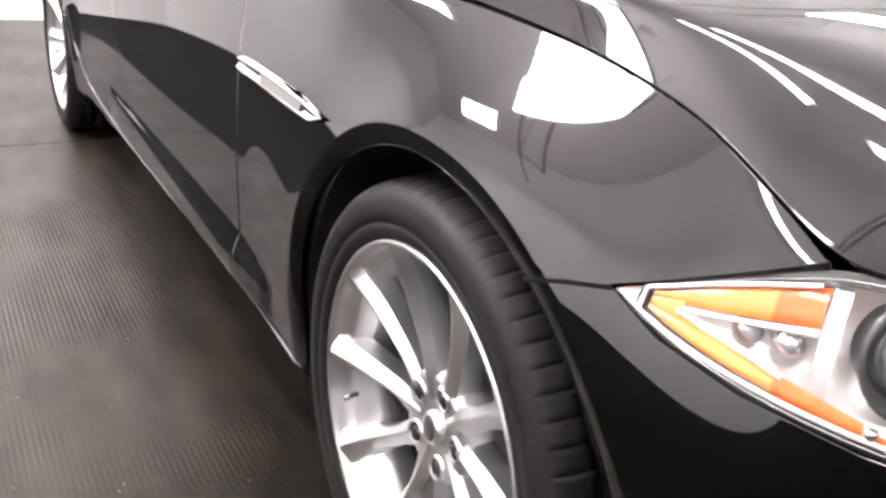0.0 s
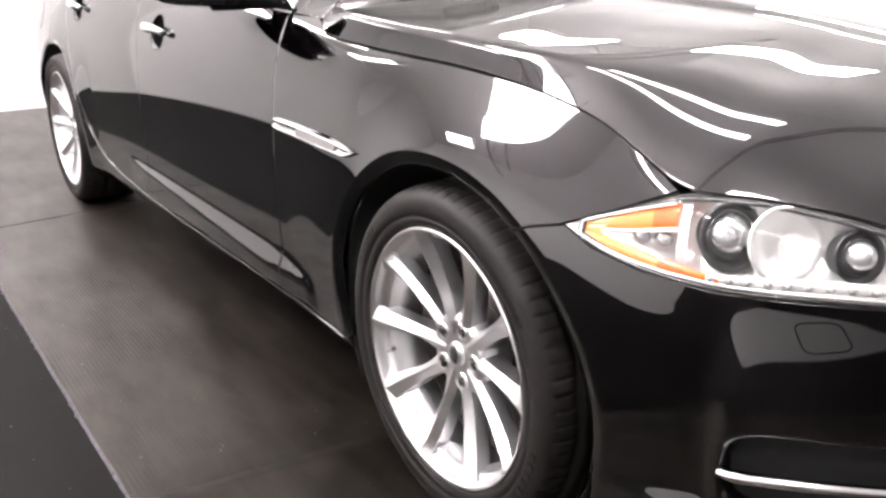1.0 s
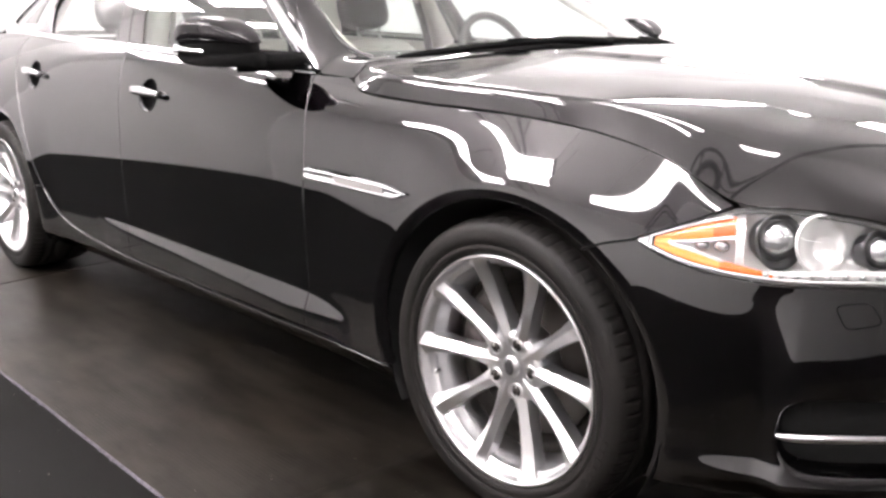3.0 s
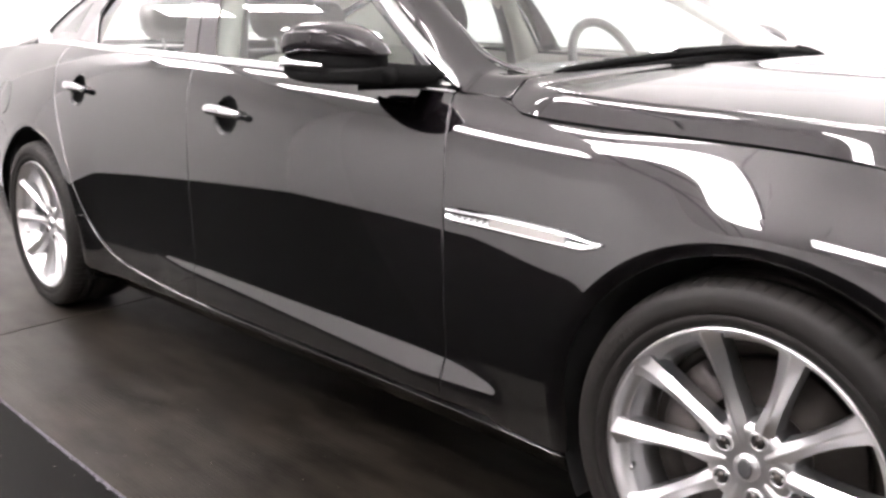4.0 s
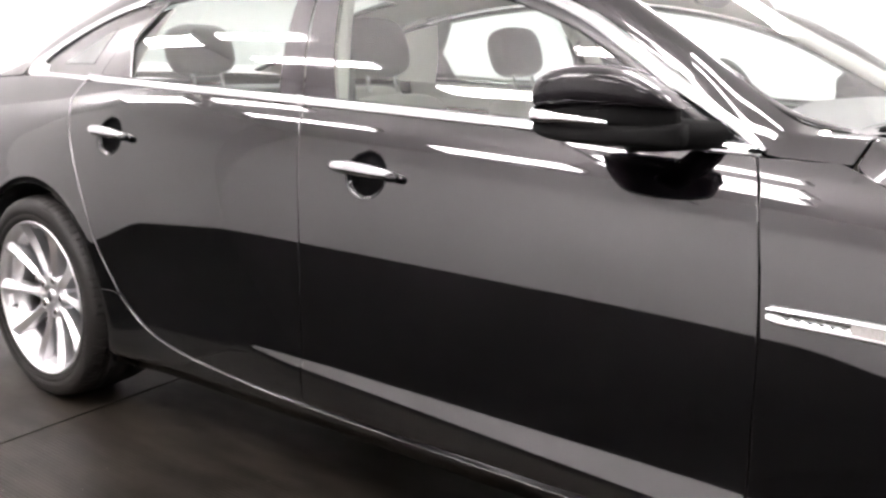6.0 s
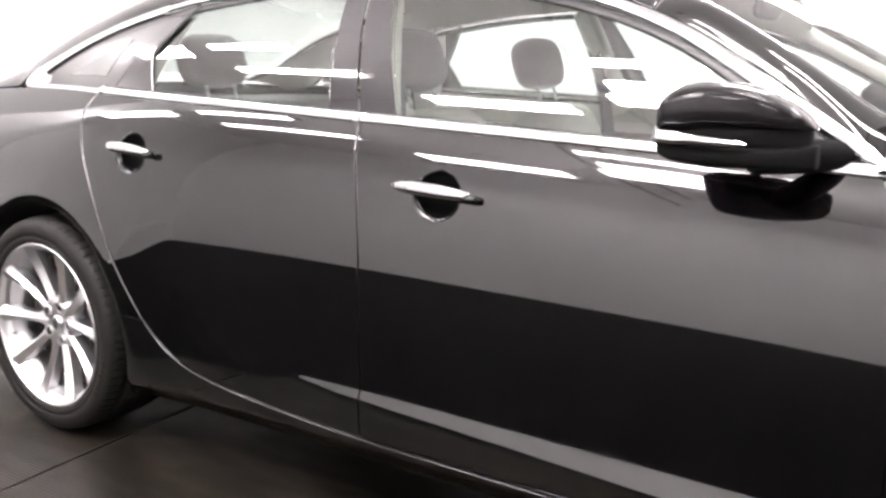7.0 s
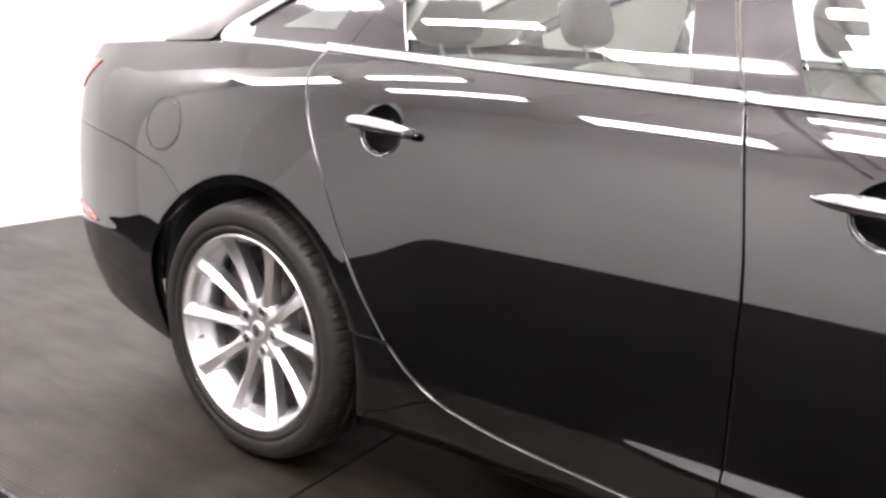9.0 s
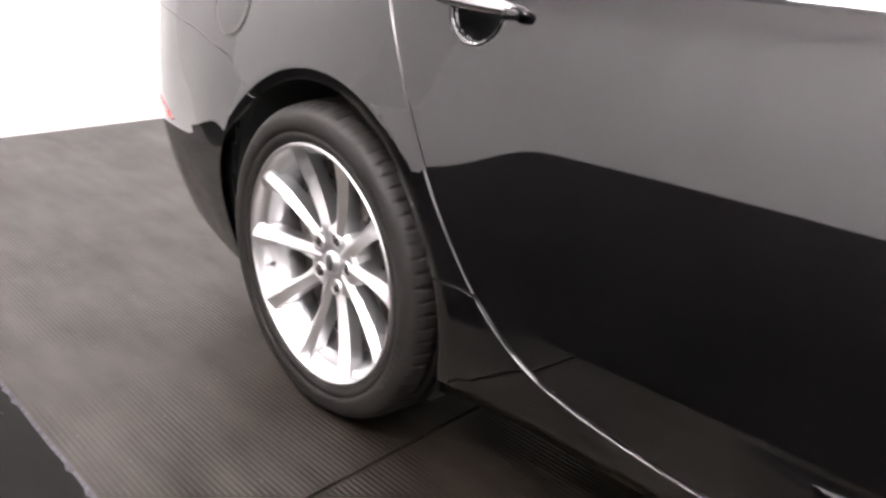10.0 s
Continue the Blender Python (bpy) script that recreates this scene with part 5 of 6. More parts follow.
# ---- headlamps ----
def headlamp(side):
    lo, hi = to_u(smooth(LAMP_LOW, 40)), to_u(smooth(LAMP_TOP, 40))
    lo, hi = lo + (-0.001, 0.003), hi - (0.001, LAMP_RISE)
    i = np.linspace(0.5, 39, 40)
    lo, hi = (np.stack([np.interp(i, range(40), c[:, k]) for k in (0, 1)], -1) for c in (lo, hi))
    q = coons(lo, hi, np.linspace(lo[0], hi[0], 6), np.linspace(lo[-1], hi[-1], 6), 60, 24)
    U, Z = q[..., 0], q[..., 1]
    # bowl: deepest in the middle
    a, b = np.linspace(0, 1, 60)[:, None], np.linspace(0, 1, 24)[None]
    depth = 0.002 + 0.058 * (np.sin(np.pi * b) ** 0.45) * step(0.0, 0.35, a) * step(1.0, 0.93, a)
    P = skin(U, Z, -depth)
    ob = mesh_part("headlamp", P.reshape(-1, 3), grid_faces(60, 24, True), LAMP_SILVER, car, "clear headlamp with amber corner and silver bowls", side=side)
    v, f = sheet(skin(U, Z, 0.001), skin_normal(U, Z), 0.001, 0.004)
    mesh_part("lamp_cover", v, [tuple(reversed(k)) for k in f], CLEAR, ob, "clear polycarbonate cover", side=side).visible_shadow = False
    ring = np.vstack([lo[2:], hi[:1:-1], lo[2:3]])
    v, f = ribbon(skin(ring[:, 0], ring[:, 1], -0.006), skin_normal(ring[:, 0], ring[:, 1]), 0.013, 0.0012, True)
    mesh_part("lamp_seal", v, f, SEAL, ob, "black gap round the lamp", side=side)
    mid = (lo + hi) / 2
    edge_in = np.vstack([(hi[2:14] + (mid[2:14] - hi[2:14]) * 0.10)[::-1], lo[2:] + (mid[2:] - lo[2:]) * 0.10])
    v, f = ribbon(skin(edge_in[:, 0], edge_in[:, 1], -0.003), skin_normal(edge_in[:, 0], edge_in[:, 1]), 0.0045, 0.002)
    mesh_part("lamp_bezel", v, f, LAMP_SILVER, ob, "bright lower edge", side=side)

    def on_lamp(s, r):
        i = s * 39
        l = np.stack([np.interp(i, range(40), lo[:, k]) for k in (0, 1)], -1)
        h = np.stack([np.interp(i, range(40), hi[:, k]) for k in (0, 1)], -1)
        return l + (h - l) * np.asarray(r)[..., None]

    # amber corner: a band along the top and a band along the foot, meeting at the tip
    def band(name, s0, s1, r0, r1, mat, label, deep):
        s = np.linspace(s0, s1, 30)
        rows = []
        for k in np.linspace(0, 1, 5):
            t = (s - s0) / (s1 - s0)
            pq = on_lamp(s, (r0[0] + (r0[1] - r0[0]) * t) * (1 - k) + (r1[0] + (r1[1] - r1[0]) * t) * k)
            rows.append(skin(pq[:, 0], pq[:, 1], -deep * (1.0 if 0 < k < 1 else 1.6)))
        mesh_part(name, np.stack(rows, 1).reshape(-1, 3), grid_faces(30, 5, True), mat, ob, label, side=side)

    band("amber_upper", 0.008, 0.27, (0.52, 0.62), (0.93, 0.93), AMBER, "amber side marker along the top", 0.0060)
    band("orange_upper", 0.27, 0.345, (0.62, 0.64), (0.93, 0.93), AMBER_DEEP, "deep orange end of the side marker", 0.0060)
    band("amber_lower", 0.008, 0.30, (0.07, 0.06), (0.46, 0.19), AMBER, "amber turn lamp along the foot", 0.0062)
    band("amber_tip", 0.008, 0.125, (0.2, 0.14), (0.8, 0.80), AMBER, "amber tip", 0.0064)
    band("reflector_strip", 0.30, 0.46, (0.05, 0.03), (0.22, 0.12), AMBER_DEEP, "orange reflector below", 0.0062)
    band("inner_edge", 0.115, 0.31, (0.43, 0.19), (0.48, 0.24), LAMP_SILVER, "silver edge of the corner bowl", 0.0050)
    band("inner_edge_upper", 0.115, 0.345, (0.49, 0.58), (0.54, 0.64), LAMP_SILVER, "silver upper edge of the corner bowl", 0.0050)

    def round_lamp(name, s, r, radius, mat_in, deep, label):
        c = on_lamp(np.array([s]), np.array([r]))[0]
        nn = skin_normal(c[0], c[1])
        aim = (Vector(nn) + Vector((0.9, 0, 0))).normalized()
        turn = np.array(aim.to_track_quat("-Y", "Z").to_matrix())
        c3 = skin(c[0], c[1], -deep)
        prof = [(radius * 1.30, 0.034), (radius * 1.28, 0.016), (radius * 1.16, 0.004), (radius * 1.06, 0.000), (radius * 1.0, 0.006)]
        v, f = lathe(prof, 28)
        mesh_part(name, v.reshape(-1, 3) @ turn.T + c3, f, mat_in, ob, label, side=side)
        v, f = lathe([(0.0, -0.022), (radius * 0.35, -0.020), (radius * 0.65, -0.014), (radius * 0.88, -0.004), (radius, 0.006)], 28)
        mesh_part(name + "_lens", v.reshape(-1, 3) @ turn.T + c3, f, LENS, ob, "domed clear lens", side=side)

    band("divider", 0.347, 0.374, (0.10, 0.14), (0.96, 0.96), LAMP_SILVER, "white fin beside the amber corner", 0.010)
    band("running_strip", 0.43, 0.965, (0.03, 0.10), (0.15, 0.32), LAMP_SILVER, "white strip along the lower edge", 0.007)
    def dish(name, s_mid, r_mid, size, deep, mat, label, hollow=0.026, wide=1.0):
        c = on_lamp(np.array([s_mid]), np.array([r_mid]))[0]
        aim = (Vector(skin_normal(c[0], c[1])) + Vector((0.8, 0, 0))).normalized()
        turn = np.array(aim.to_track_quat("-Y", "Z").to_matrix())
        v, f = lathe([(0.0, hollow), (size * 0.3, hollow * 0.92), (size * 0.6, hollow * 0.65), (size * 0.85, hollow * 0.3), (size, -0.002), (size * 1.04, 0.004)], 32)
        mesh_part(name, (v.reshape(-1, 3) * (wide, 1, 1)) @ turn.T + skin(c[0], c[1], -deep), [tuple(reversed(q)) for q in f], mat, ob, label, side=side)

    dish("reflector_bowl", 0.598, 0.56, 0.052, 0.030, LAMP_SILVER, "bright round reflector bowl", 0.030)
    dish("reflector_bowl", 0.868, 0.54, 0.043, 0.031, LAMP_SILVER, "bright round reflector bowl", 0.026)
    dish("dark_housing", 0.478, 0.56, 0.049, 0.030, LAMP_GREY, "dark round housing behind the projector", 0.020, 0.92)
    dish("inner_housing", 0.752, 0.55, 0.036, 0.032, LAMP_GREY, "dark round housing behind the inner projector", 0.016)
    round_lamp("projector", 0.476, 0.60, 0.030, LAMP_GREY, 0.026, "main projector in a dark ring")
    round_lamp("inner_projector", 0.752, 0.57, 0.023, LAMP_GREY, 0.028, "inner projector in a dark ring")
    c = on_lamp(np.linspace(0.16, 0.30, 3), np.array([0.42, 0.42, 0.42]))
    for k in range(2):
        p0 = skin(c[k + 1, 0], c[k + 1, 1], -0.026)
        v, f = blob((0.030, 0.022, 0.024), 2.2, 16, 10, p0)
        mesh_part("turn_bulb", v, f, LENS, ob, "small bulb in the corner bowl", side=side)
    for k in range(12):
        s = 0.44 + 0.042 * k
        pq = on_lamp(np.array([s]), np.array([0.10 + 0.006 * k]))[0]
        v, f = blob((0.012, 0.012, 0.010), 2.4, 10, 8, skin(pq[0], pq[1], -0.006))
        mesh_part("running_light", v, f, SATIN, ob, "small dark diode in the lower row", side=side)


LENS = material("lamp_lens", (0.62, 0.63, 0.64), rough=0.10, metal=0.7, coat=1.0, spec=1.0)
for side in (1, -1):
    headlamp(side)

# ---- grille ----
grille = part("grille", box((0.012, 0.62, 0.30), 0.004, 1, (0.835, 0, 0.53)), PLASTIC, car, "wide mesh grille in a chrome frame")
for k in range(9):
    part("grille_bar", box((0.012, 0.60, 0.005), 0, 1, (0.846, 0, 0.40 + 0.0325 * k)), SATIN, grille)
for k in range(13):
    part("grille_rib", box((0.010, 0.005, 0.28), 0, 1, (0.845, -0.29 + 0.0483 * k, 0.53)), SATIN, grille)
a = np.linspace(0, 2 * np.pi, 80)
pp = lambda t: np.sign(t) * abs(t) ** 0.4
uu, zz = 0.335 * pp(np.cos(a)), 0.53 + 0.17 * pp(np.sin(a))
ring = skin(abs(uu), zz, 0.004)
ring[:, 1] = np.where(uu > 0, ring[:, 1], -ring[:, 1])
v, f = ribbon(ring, np.tile((1.0, 0, 0), (80, 1)), 0.018, 0.008, True)
mesh_part("grille_frame", v, f, CHROME, grille, "chrome grille frame")

# ---- wipers ----
for y0, y1 in ((-0.66, 0.0), (0.05, 0.58)):
    ys = np.linspace(y0, y1, 24)
    ps = np.linspace(0.026, 0.029, 24)
    pts = upper(ps, ys / 0.775) + np.array([0.016, 0, -0.008])
    v, f = pipe(pts, np.interp(np.linspace(0, 1, 24), [0, 0.05, 0.95, 1], [0.005, 0.009, 0.009, 0.005]), 8)
    blade = mesh_part("wiper_blade", v, f, DULL_BLACK, car, "black wiper blade lying on the windscreen")
    foot = upper(0.010, (y1 + 0.12) / 0.80) + np.array([0.0, 0, 0.002])
    v, f = pipe(along([foot, (foot + pts[13]) / 2 + np.array([0, 0, 0.008]), pts[12] + np.array([0, 0, 0.008])], 12), np.linspace(0.014, 0.008, 12), 8)
    mesh_part("wiper_arm", v, f, DULL_BLACK, blade, "black wiper arm")


# ---- wheels ----
def wheel(name, width):
    """A ten-spoke silver alloy wheel with its tyre; its outer face looks along -y, the lip in the plane y = 0."""
    ob = thing(name, "", "")
    R = 0.3465
    # tyre: outer side wall, tread, inner wall
    w = width
    prof = [(0.252, 0.018), (0.259, 0.004), (0.266, -0.004), (0.274, -0.0085), (0.283, -0.0105), (0.2845, -0.0090), (0.287, -0.0090), (0.2885, -0.0115), (0.302, -0.0125), (0.316, -0.0110), (0.3265, -0.0065), (0.3335, 0.001),
            (0.3380, 0.010), (0.3405, 0.020), (0.3425, 0.032), (0.3438, 0.046), (0.3358, 0.0475), (0.3358, 0.0545), (0.3442, 0.056), (0.3455, 0.085), (0.3375, 0.0865), (0.3375, 0.0965), (0.3460, 0.098),
            (0.3465, w / 2), (0.3460, w - 0.105), (0.3375, w - 0.1035), (0.3375, w - 0.0935), (0.345, w - 0.092), (0.3430, w - 0.05), (0.3385, w - 0.025), (0.329, w - 0.004), (0.305, w + 0.008), (0.275, w), (0.252, w - 0.02)]
    # fine cuts across the outer shoulder
    cuts = 76
    base = 2 * np.pi * np.arange(cuts) / cuts
    offs = np.array([-0.0042, -0.0026, 0.0026, 0.0042, 0.024, 0.044, 0.062])
    ang = (base[:, None] + offs[None]).reshape(-1)
    deepen = np.tile([0, 1, 1, 0, 0, 0, 0], cuts)
    pr = np.array(prof)
    v = np.stack([np.outer(np.cos(ang), pr[:, 0]), np.tile(pr[:, 1], (len(ang), 1)), np.outer(np.sin(ang), pr[:, 0])], -1)
    steps, m = len(ang), len(pr)
    f = [(i * m + j, i * m + j + 1, ((i + 1) % steps) * m + j + 1, ((i + 1) % steps) * m + j) for i in range(steps) for j in range(m - 1)]
    for j in range(12, 16):
        k = 1 - deepen * 0.0030 / pr[j, 0]
        v[:, j, 0] *= k
        v[:, j, 2] *= k
        v[:, j, 1] += deepen * 0.0012
    tyre = mesh_part("tyre", v.reshape(-1, 3), [tuple(reversed(q)) for q in f], RUBBER, ob, "black road tyre with fine shoulder cuts")
    # raised markings on the side wall, as bars
    for k, (ang, wid, thick) in enumerate([(-0.62 + 0.075 * i, 0.042, 0.015) for i in range(6)] + [(2.35 + 0.06 * i, 0.034, 0.012) for i in range(7)] + [(0.55 + 0.05 * i, 0.022, 0.010) for i in range(5)]):
        r0 = 0.3035
        t = np.linspace(ang, ang + wid, 4)
        q = np.array([[(r0 + d) * np.cos(t_), -0.0133, (r0 + d) * np.sin(t_)] for d in (-thick / 2, thick / 2) for t_ in t])
        q = np.vstack([q, q + (0, 0.004, 0)])
        fc = [(i, i + 1, i + 5, i + 4) for i in range(3)] + [(0, 8, 9, 1), (1, 9, 10, 2), (2, 10, 11, 3), (4, 5, 13, 12), (5, 6, 14, 13), (6, 7, 15, 14), (0, 4, 12, 8), (3, 11, 15, 7)]
        mesh_part("marking_bar", q, fc, RUBBER, tyre, smooth=False)
    # rim: lip and barrel
    prof = [(0.250, 0.030), (0.256, 0.014), (0.2615, 0.004), (0.2630, -0.001), (0.2620, -0.0045), (0.2585, -0.0055), (0.2550, -0.003), (0.2525, 0.004), (0.2505, 0.012), (0.2455, 0.022), (0.2385, 0.0235), (0.2365, 0.030), (0.2345, 0.042), (0.2270, 0.052), (0.2225, 0.075), (0.2235, w - 0.05), (0.240, w - 0.02), (0.252, w)]
    v, f = lathe(prof, 120)
    rim = mesh_part("rim", v.reshape(-1, 3), [tuple(reversed(q)) for q in f], ALLOY, ob, "silver ten-spoke alloy rim")
    # spokes: sharp ridge, two sloping faces, deep flanks
    for k in range(10):
        ang = k * 2 * np.pi / 10
        sgn = 1 if k % 2 else -1
        rows = []
        for r, y, half, fall, crest in ((0.040, 0.0165, 0.0125, 0.004, 0.0), (0.060, 0.0155, 0.0165, 0.006, 0.05), (0.080, 0.0160, 0.0190, 0.009, 0.15), (0.105, 0.0165, 0.0162, 0.012, 0.30), (0.135, 0.0160, 0.0144, 0.0145, 0.42),
                                        (0.165, 0.0135, 0.0156, 0.016, 0.50), (0.192, 0.0105, 0.0176, 0.0165, 0.52), (0.215, 0.0065, 0.0204, 0.0160, 0.48), (0.236, 0.0020, 0.0225, 0.0140, 0.34), (0.250, -0.0015, 0.0285, 0.0105, 0.18), (0.2590, -0.0045, 0.0350, 0.0070, 0.08)):
            c = 0.35 * crest * half * sgn
            rows.append([(r, -half * 1.12, y + 0.046), (r, -half, y + fall), (r, c - 0.0016, y), (r, c + 0.0016, y), (r, half, y + fall), (r, half * 1.12, y + 0.046)])
        q = np.array(rows)
        x = q[..., 0] * np.cos(ang) - q[..., 1] * np.sin(ang)
        z = q[..., 0] * np.sin(ang) + q[..., 1] * np.cos(ang)
        vv = np.stack([x, q[..., 2], z], -1)
        verts, faces = [], []
        for j in range(5):
            base = len(verts) * 22
            verts.append(vv[:, j:j + 2].reshape(-1, 3))
            faces += [tuple(i + base for i in fc) for fc in grid_faces(11, 2, True)]
        mesh_part("spoke", np.vstack(verts), faces, ALLOY, rim)
    # hub
    prof = [(0.0, 0.019), (0.030, 0.0185), (0.048, 0.0180), (0.064, 0.0188), (0.077, 0.0225), (0.085, 0.034), (0.088, 0.09)]
    v, f = lathe(prof, 60)
    mesh_part("hub", v.reshape(-1, 3), f, ALLOY, ob, "wheel hub with five bolt seats")
    v, f = lathe([(0.0, 0.0085), (0.016, 0.0095), (0.0225, 0.0115), (0.0250, 0.0160), (0.0255, 0.026)], 36)
    mesh_part("centre_cap", v.reshape(-1, 3), f, ALLOY, ob, "round centre cap")
    v, f = lathe([(0.0, 0.0070), (0.012, 0.0076), (0.0165, 0.0084), (0.0190, 0.0115)], 24)
    v = v * (0.8, 1, 1.1)
    mesh_part("cap_emblem", v.reshape(-1, 3), f, LAMP_GREY, ob, "dark plain emblem")
    for k in range(5):
        a = 2 * np.pi * k / 5
        c = np.array([0.0565 * np.cos(a), 0, 0.0565 * np.sin(a)])
        v, f = lathe([(0.0130, 0.0165), (0.0145, 0.0150), (0.0162, 0.0150), (0.0180, 0.0170), (0.0190, 0.0205)], 24)
        mesh_part("bolt_seat", v.reshape(-1, 3) + c, f, ALLOY, ob, "rounded bolt seat")
        # a flat dark disc stands in for the shade down in the well
        v, f = lathe([(0.0, 0.0162), (0.0142, 0.0162), (0.0144, 0.0190)], 20)
        mesh_part("bolt_well", v.reshape(-1, 3) + c, f, PLASTIC, ob, "dark disc for the shade in the bolt well")
        v, f = lathe([(0.0, 0.0125), (0.0055, 0.0130), (0.0088, 0.0155), (0.0095, 0.020)], 6)
        mesh_part("wheel_nut", v.reshape(-1, 3) + c, f, DISC, ob, "dark steel wheel nut", smooth=False)
    a = np.radians(197)
    v, f = pipe([(0.232 * np.cos(a), 0.030, 0.232 * np.sin(a)), (0.220 * np.cos(a), 0.006, 0.220 * np.sin(a))], [0.0045, 0.004], 8)
    mesh_part("valve", v, f, SATIN, ob, "tyre valve")
    # brake
    v, f = lathe([(0.085, 0.085), (0.088, 0.11), (0.178, 0.11), (0.178, 0.14), (0.08, 0.14)], 60)
    mesh_part("brake_disc", v.reshape(-1, 3), f, DISC, ob, "grey steel brake disc")
    a = np.radians(np.linspace(128, 192, 14))
    vv = []
    for r, y in ((0.120, 0.088), (0.130, 0.080), (0.180, 0.080), (0.196, 0.088), (0.200, 0.15), (0.120, 0.15)):
        vv.append(np.stack([r * np.cos(a), np.full(14, y), r * np.sin(a)], -1))
    vv = np.stack(vv, 1)
    fc = grid_faces(14, 6) + [tuple(range(6)), tuple(reversed(range(13 * 6, 14 * 6)))]
    mesh_part("brake_caliper", vv.reshape(-1, 3), fc, CALIPER, ob, "grey brake caliper")
    v, f = lathe([(0.060, 0.150), (0.165, 0.146), (0.196, 0.120), (0.2205, 0.100), (0.2205, 0.108)], 60)
    mesh_part("dust_shield", v.reshape(-1, 3), f, DUST_SHIELD, ob, "dark dusty shield behind the brake disc")
    v, f = pipe([(0, 0.05, 0), (0, 0.40, 0)], 0.05, 16)
    mesh_part("axle_stub", v, f, LINER, ob)
    # the face is dished towards the hub, and the whole is brought to its true diameter
    for o in ob.children_recursive:
        if o.name.split(".")[0] in ("spoke", "hub", "centre_cap", "cap_emblem", "bolt_seat", "bolt_well", "wheel_nut"):
            for q in o.data.vertices:
                q.co.y += 0.024 * max(0.0, min(1.0, 1 - (math.hypot(q.co.x, q.co.z) - 0.05) / 0.20)) ** 1.2
        o.data.transform(Matrix.Diagonal((0.983, 1, 0.983, 1)))
    return ob


LIP_F, LIP_R, WHEEL_Z = -0.908, -0.922, 0.338
wheel_parts = {"front": wheel("front_wheel", 0.245), "rear": wheel("rear_wheel", 0.275)}
for key, x, lip in (("front", FRONT_AXLE - 0.006, LIP_F), ("rear", REAR_AXLE - 0.004, LIP_R)):
    right = wheel_parts[key]
    left = copy_thing(right, pose(x, -lip, WHEEL_Z, 0, 0, 180))
    right.matrix_basis = pose(x, lip, WHEEL_Z)
    for ob in (right, left):
        m = ob.matrix_basis.copy()
        ob.parent = car
        ob.matrix_basis = m
        for key_name in ("category", "label"):
            if key_name in ob:
                del ob[key_name]
        tagged(ob, "silver ten-spoke wheel with a black tyre")

# ---- cabin ----
def seat(x, y, rear=False):
    ob = thing("rear_seat" if rear else "front_seat", "", "")
    lean = pose(0, 0, 0, 0, -16, 0)
    v, f = blob((0.54, 0.52, 0.20), 4, 28, 14, (0, 0, 0.42))
    mesh_part("seat_cushion", v, f, LEATHER, ob, "pale grey leather cushion")
    v, f = blob((0.17, 0.50, 0.60), 4, 28, 18, (-0.28, 0, 0.72), lean)
    mesh_part("backrest", v, f, LEATHER, ob, "pale grey leather backrest")
    v, f = blob((0.11, 0.26, 0.175), 3.2, 24, 14, (-0.42, 0, 1.145), lean)
    mesh_part("headrest", v, f, GREY_LEATHER, ob, "padded grey headrest")
    for s in (-0.06, 0.06):
        v, f = pipe([(-0.375, s, 1.02), (-0.405, s, 1.12)], 0.007, 8)
        mesh_part("headrest_post", v, f, CHROME, ob, "chrome headrest post")
    ob.matrix_basis = pose(x, y, 0)
    return ob


for x, rear in ((-1.615, False), (-2.42, True)):
    for y in (-0.38, 0.38):
        s_ob = seat(x, y, rear)
        s_ob.parent = car
        tagged(s_ob, "pale grey leather seat with a padded headrest")
# floor tub, dashboard, steering wheel, headliner, far trim
part("cabin_floor", box((3.0, 1.60, 0.04), 0.01, 1, (-1.9, 0, 0.26)), CARPET, car, "dark carpeted cabin floor")
part("parcel_shelf", box((0.60, 1.30, 0.05), 0.015, 2, (-3.10, 0, 0.99)), DARK_LEATHER, car, "dark rear parcel shelf")
part("bulkhead", box((0.05, 1.5, 0.70), 0.01, 1, (-0.56, 0, 0.60)), LINER, car, "black bulkhead behind the engine")
part("rear_bulkhead", box((0.05, 1.4, 0.70), 0.01, 1, (-2.86, 0, 0.62)), LINER, car)
m = 40
Y = np.linspace(-0.74, 0.74, m)
rows = []
for x, z in ((-0.60, 0.985), (-0.72, 1.000), (-0.85, 0.998), (-0.98, 0.985), (-1.05, 0.955), (-1.06, 0.88), (-1.02, 0.70), (-0.98, 0.55)):
    hump = 0.020 * np.exp(-((Y - 0.38) / 0.2) ** 2) * (x < -0.7)
    rows.append(np.stack([x + 0.12 * (1 - (abs(Y) / 0.74) ** 2) * (x > -0.7), Y, z + hump], -1))
mesh_part("dashboard", np.stack(rows, 0).reshape(-1, 3), grid_faces(8, m), DARK_LEATHER, car, "dark leather dashboard under the windscreen")
a = np.linspace(0, 2 * np.pi, 41)
cpt = np.array([-1.20, 0.38, 0.94])
tilt = np.array(pose(0, 0, 0, 0, -24, 0).to_3x3())
ringp = np.stack([np.zeros(41), 0.185 * np.cos(a), 0.185 * np.sin(a)], -1) @ tilt.T + cpt
v, f = pipe(ringp, 0.016, 10)
sw = mesh_part("steering_wheel", v, f, DARK_LEATHER, car, "dark leather steering wheel")
v, f = blob((0.05, 0.14, 0.12), 3, 20, 12, cpt + (0.02, 0, 0))
mesh_part("steering_hub", v, f, DARK_LEATHER, sw)
for t in (0, math.pi, -math.pi / 2):
    v, f = pipe([cpt, cpt + np.array([0, 0.18 * math.cos(t), 0.18 * math.sin(t)]) @ tilt.T], 0.014, 8)
    mesh_part("steering_spoke", v, f, SATIN, sw)
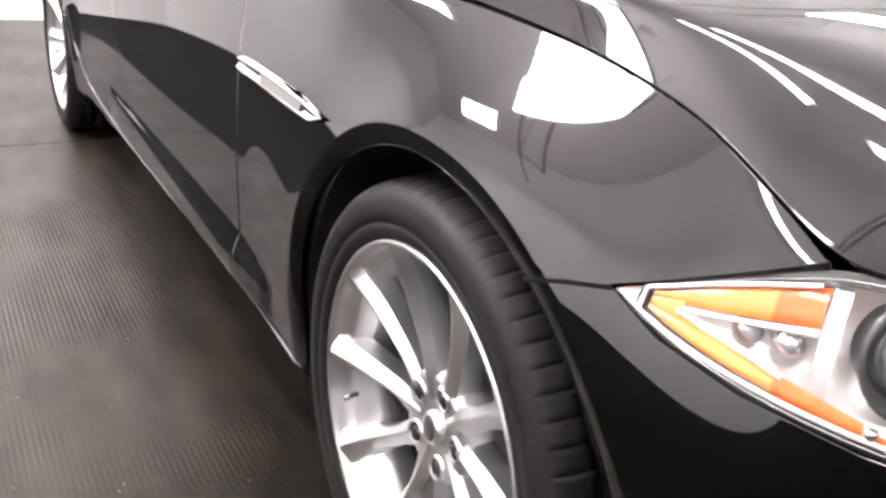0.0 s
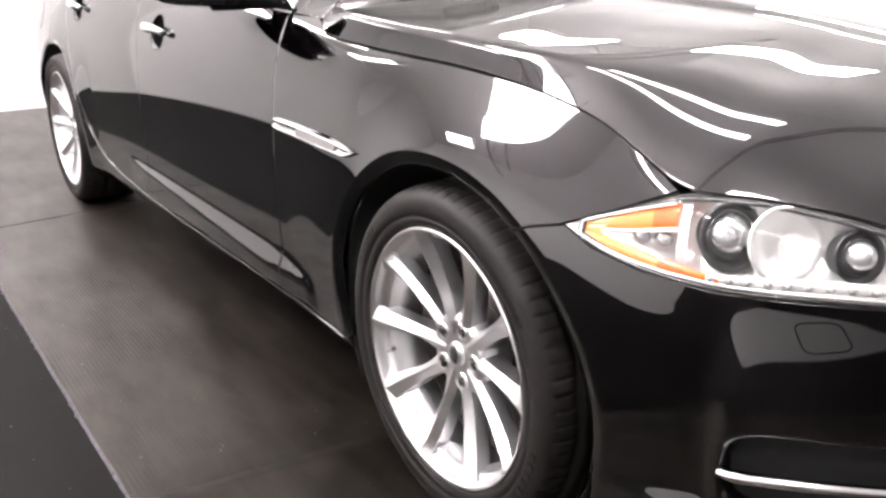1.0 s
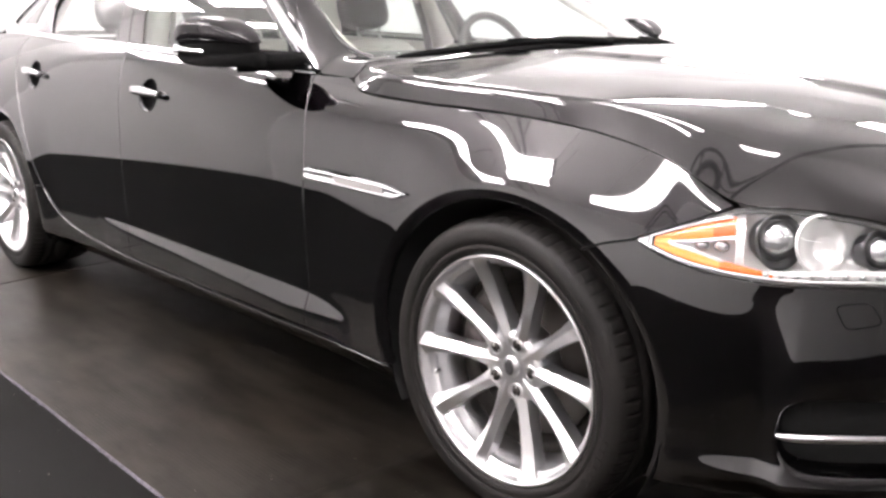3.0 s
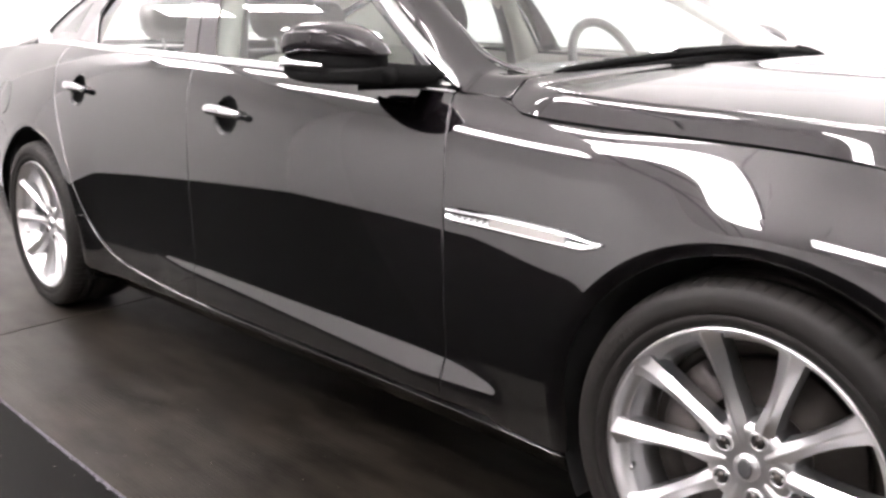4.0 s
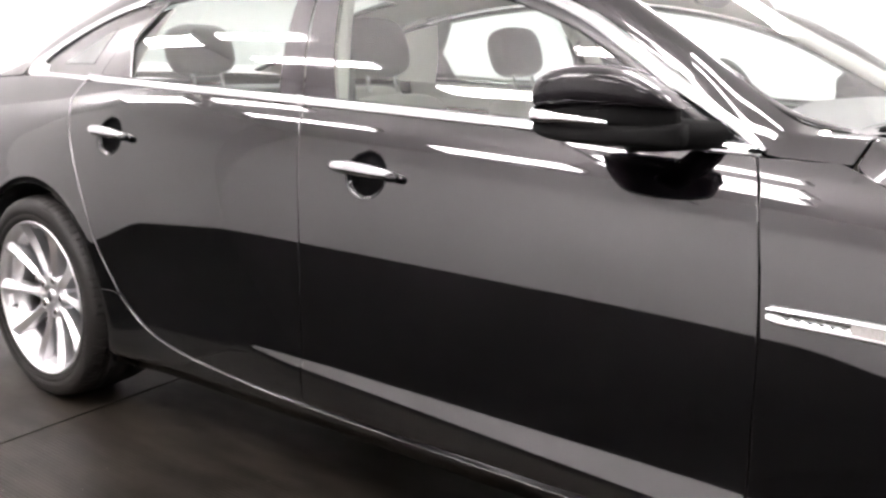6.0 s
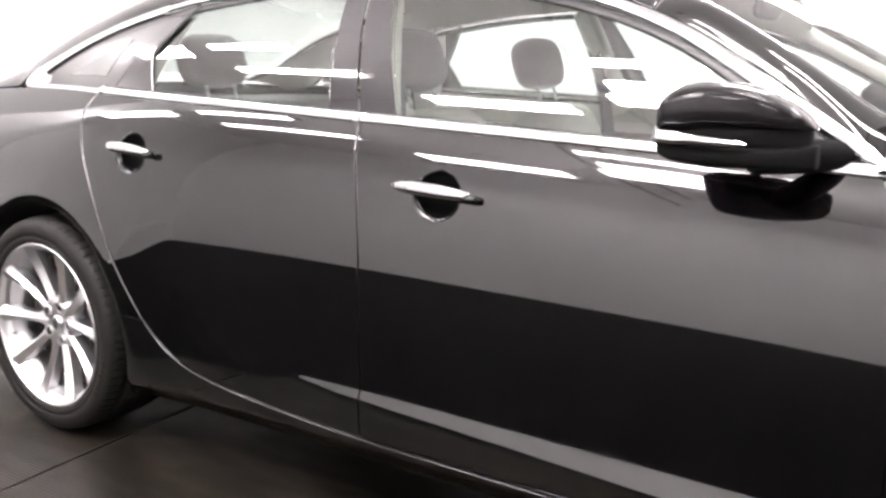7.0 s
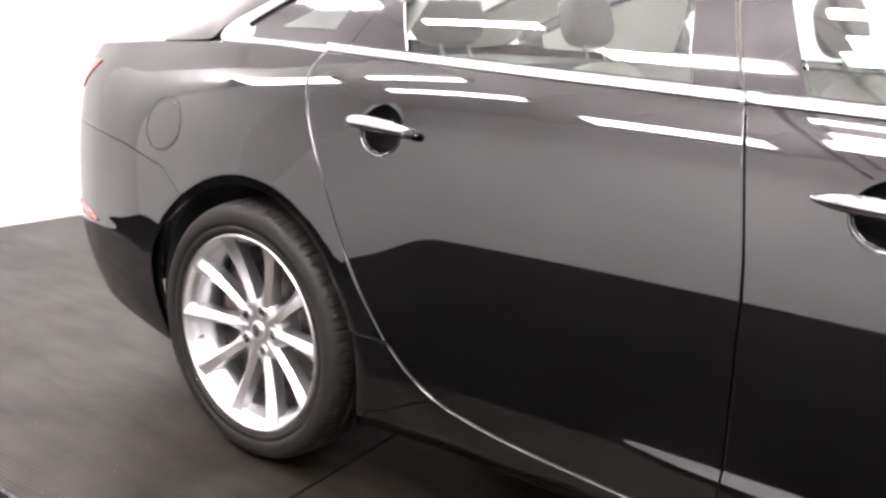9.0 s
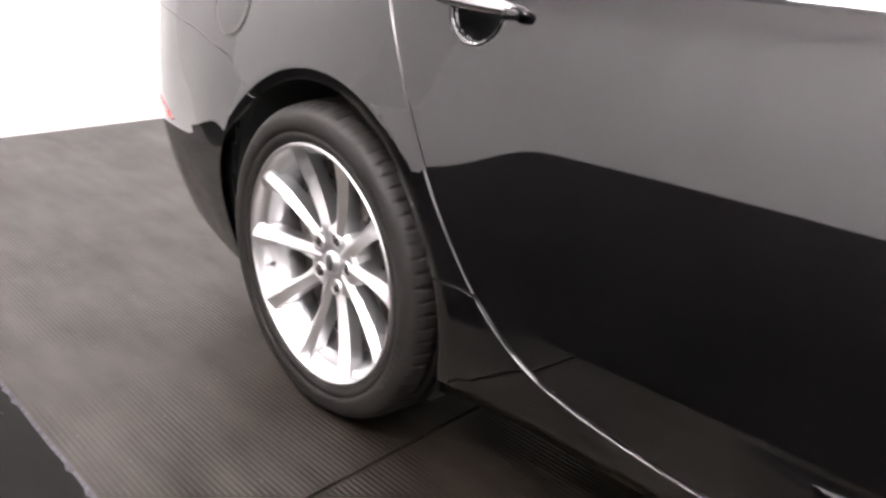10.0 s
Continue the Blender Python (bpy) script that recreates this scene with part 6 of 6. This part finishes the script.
for side in (1, -1):
    X, Z = np.meshgrid(np.linspace(-0.80, -2.85, 40), np.linspace(0, 1, 12), indexing="ij")
    zz = 0.32 + (belt_z(X) - 0.012 - 0.32) * Z
    P = skin(u_of(X), np.minimum(zz, belt_z(X) - 0.012), -0.085 + 0.055 * step(0.85, 1.0, Z))
    mesh_part("door_card", P.reshape(-1, 3), grid_faces(40, 12), LEATHER, car, "pale grey inner door trim", side=side)
    v, f = ribbon(P[:, 9], np.tile((0, 1.0, 0), (40, 1)), 0.05, 0.01)
    mesh_part("wood_strip", v, f, WALNUT, car, "dark wood strip on the door trim", side=side)
    v, f = pipe(along([upper(0.30, -0.9) + (0, 0.02, -0.03), upper(0.15, -0.93) + (0, 0.04, -0.03), upper(0.075, -0.93) + (0, 0.05, -0.03)], 12), 0.024, 8)
    mesh_part("pillar_trim", v, f, HEADLINER, car, "pale inner pillar trim", side=side)
    v, f = pipe(along([(-1.87, -0.735, 0.98), (-1.92, -0.655, 1.18), (-1.96, -0.575, 1.33)], 10), np.linspace(0.05, 0.04, 10), 10)
    strap = along([(-1.935, -0.600, 1.215), (-1.895, -0.632, 1.05), (-1.870, -0.665, 0.80), (-1.86, -0.680, 0.55)], 14)
    vs, fs = ribbon(strap, np.tile((0, -1.0, 0.1), (14, 1)), 0.047, 0.002)
    mesh_part("seat_belt", vs, fs, DARK_LEATHER, car, "dark seat belt hanging beside the centre pillar", side=side)
    mesh_part("centre_pillar_trim", v, f, HEADLINER, car, "pale inner centre pillar trim", side=side)
P = upper(np.linspace(0.29, 0.71, 40)[:, None], np.linspace(-0.97, 0.97, 40)[None]) - np.array([0, 0, 0.035])
mesh_part("headliner", P.reshape(-1, 3), grid_faces(40, 40), HEADLINER, car, "pale cloth headliner")
for s in (1, -1):
    P = upper(np.linspace(0.70, 0.985, 30)[:, None], s * np.linspace(0.79, 0.985, 12)[None])
    P = P - grid_normals(P) * 0.03
    mesh_part("rear_pillar_lining", P.reshape(-1, 3), grid_faces(30, 12), HEADLINER, car, "pale cloth lining under the rear pillar")
v, f = blob((0.03, 0.24, 0.07), 3, 20, 12, (-1.17, 0, 1.285), pose(0, 0, 0, 0, 15, 0))
mesh_part("inner_mirror", v, f, PLASTIC, car, "black inner rear-view mirror")
part("underbody", box((4.2, 1.45, 0.06), 0.02, 1, (-1.5, 0, 0.21)), LINER, car, "black underbody")
for side in (1, -1):
    for x in (-0.45, -2.56):
        part("arch_closing", box((0.05, 0.36, 0.20), 0.01, 1, (x, -0.68, 0.30)), LINER, car, side=side)
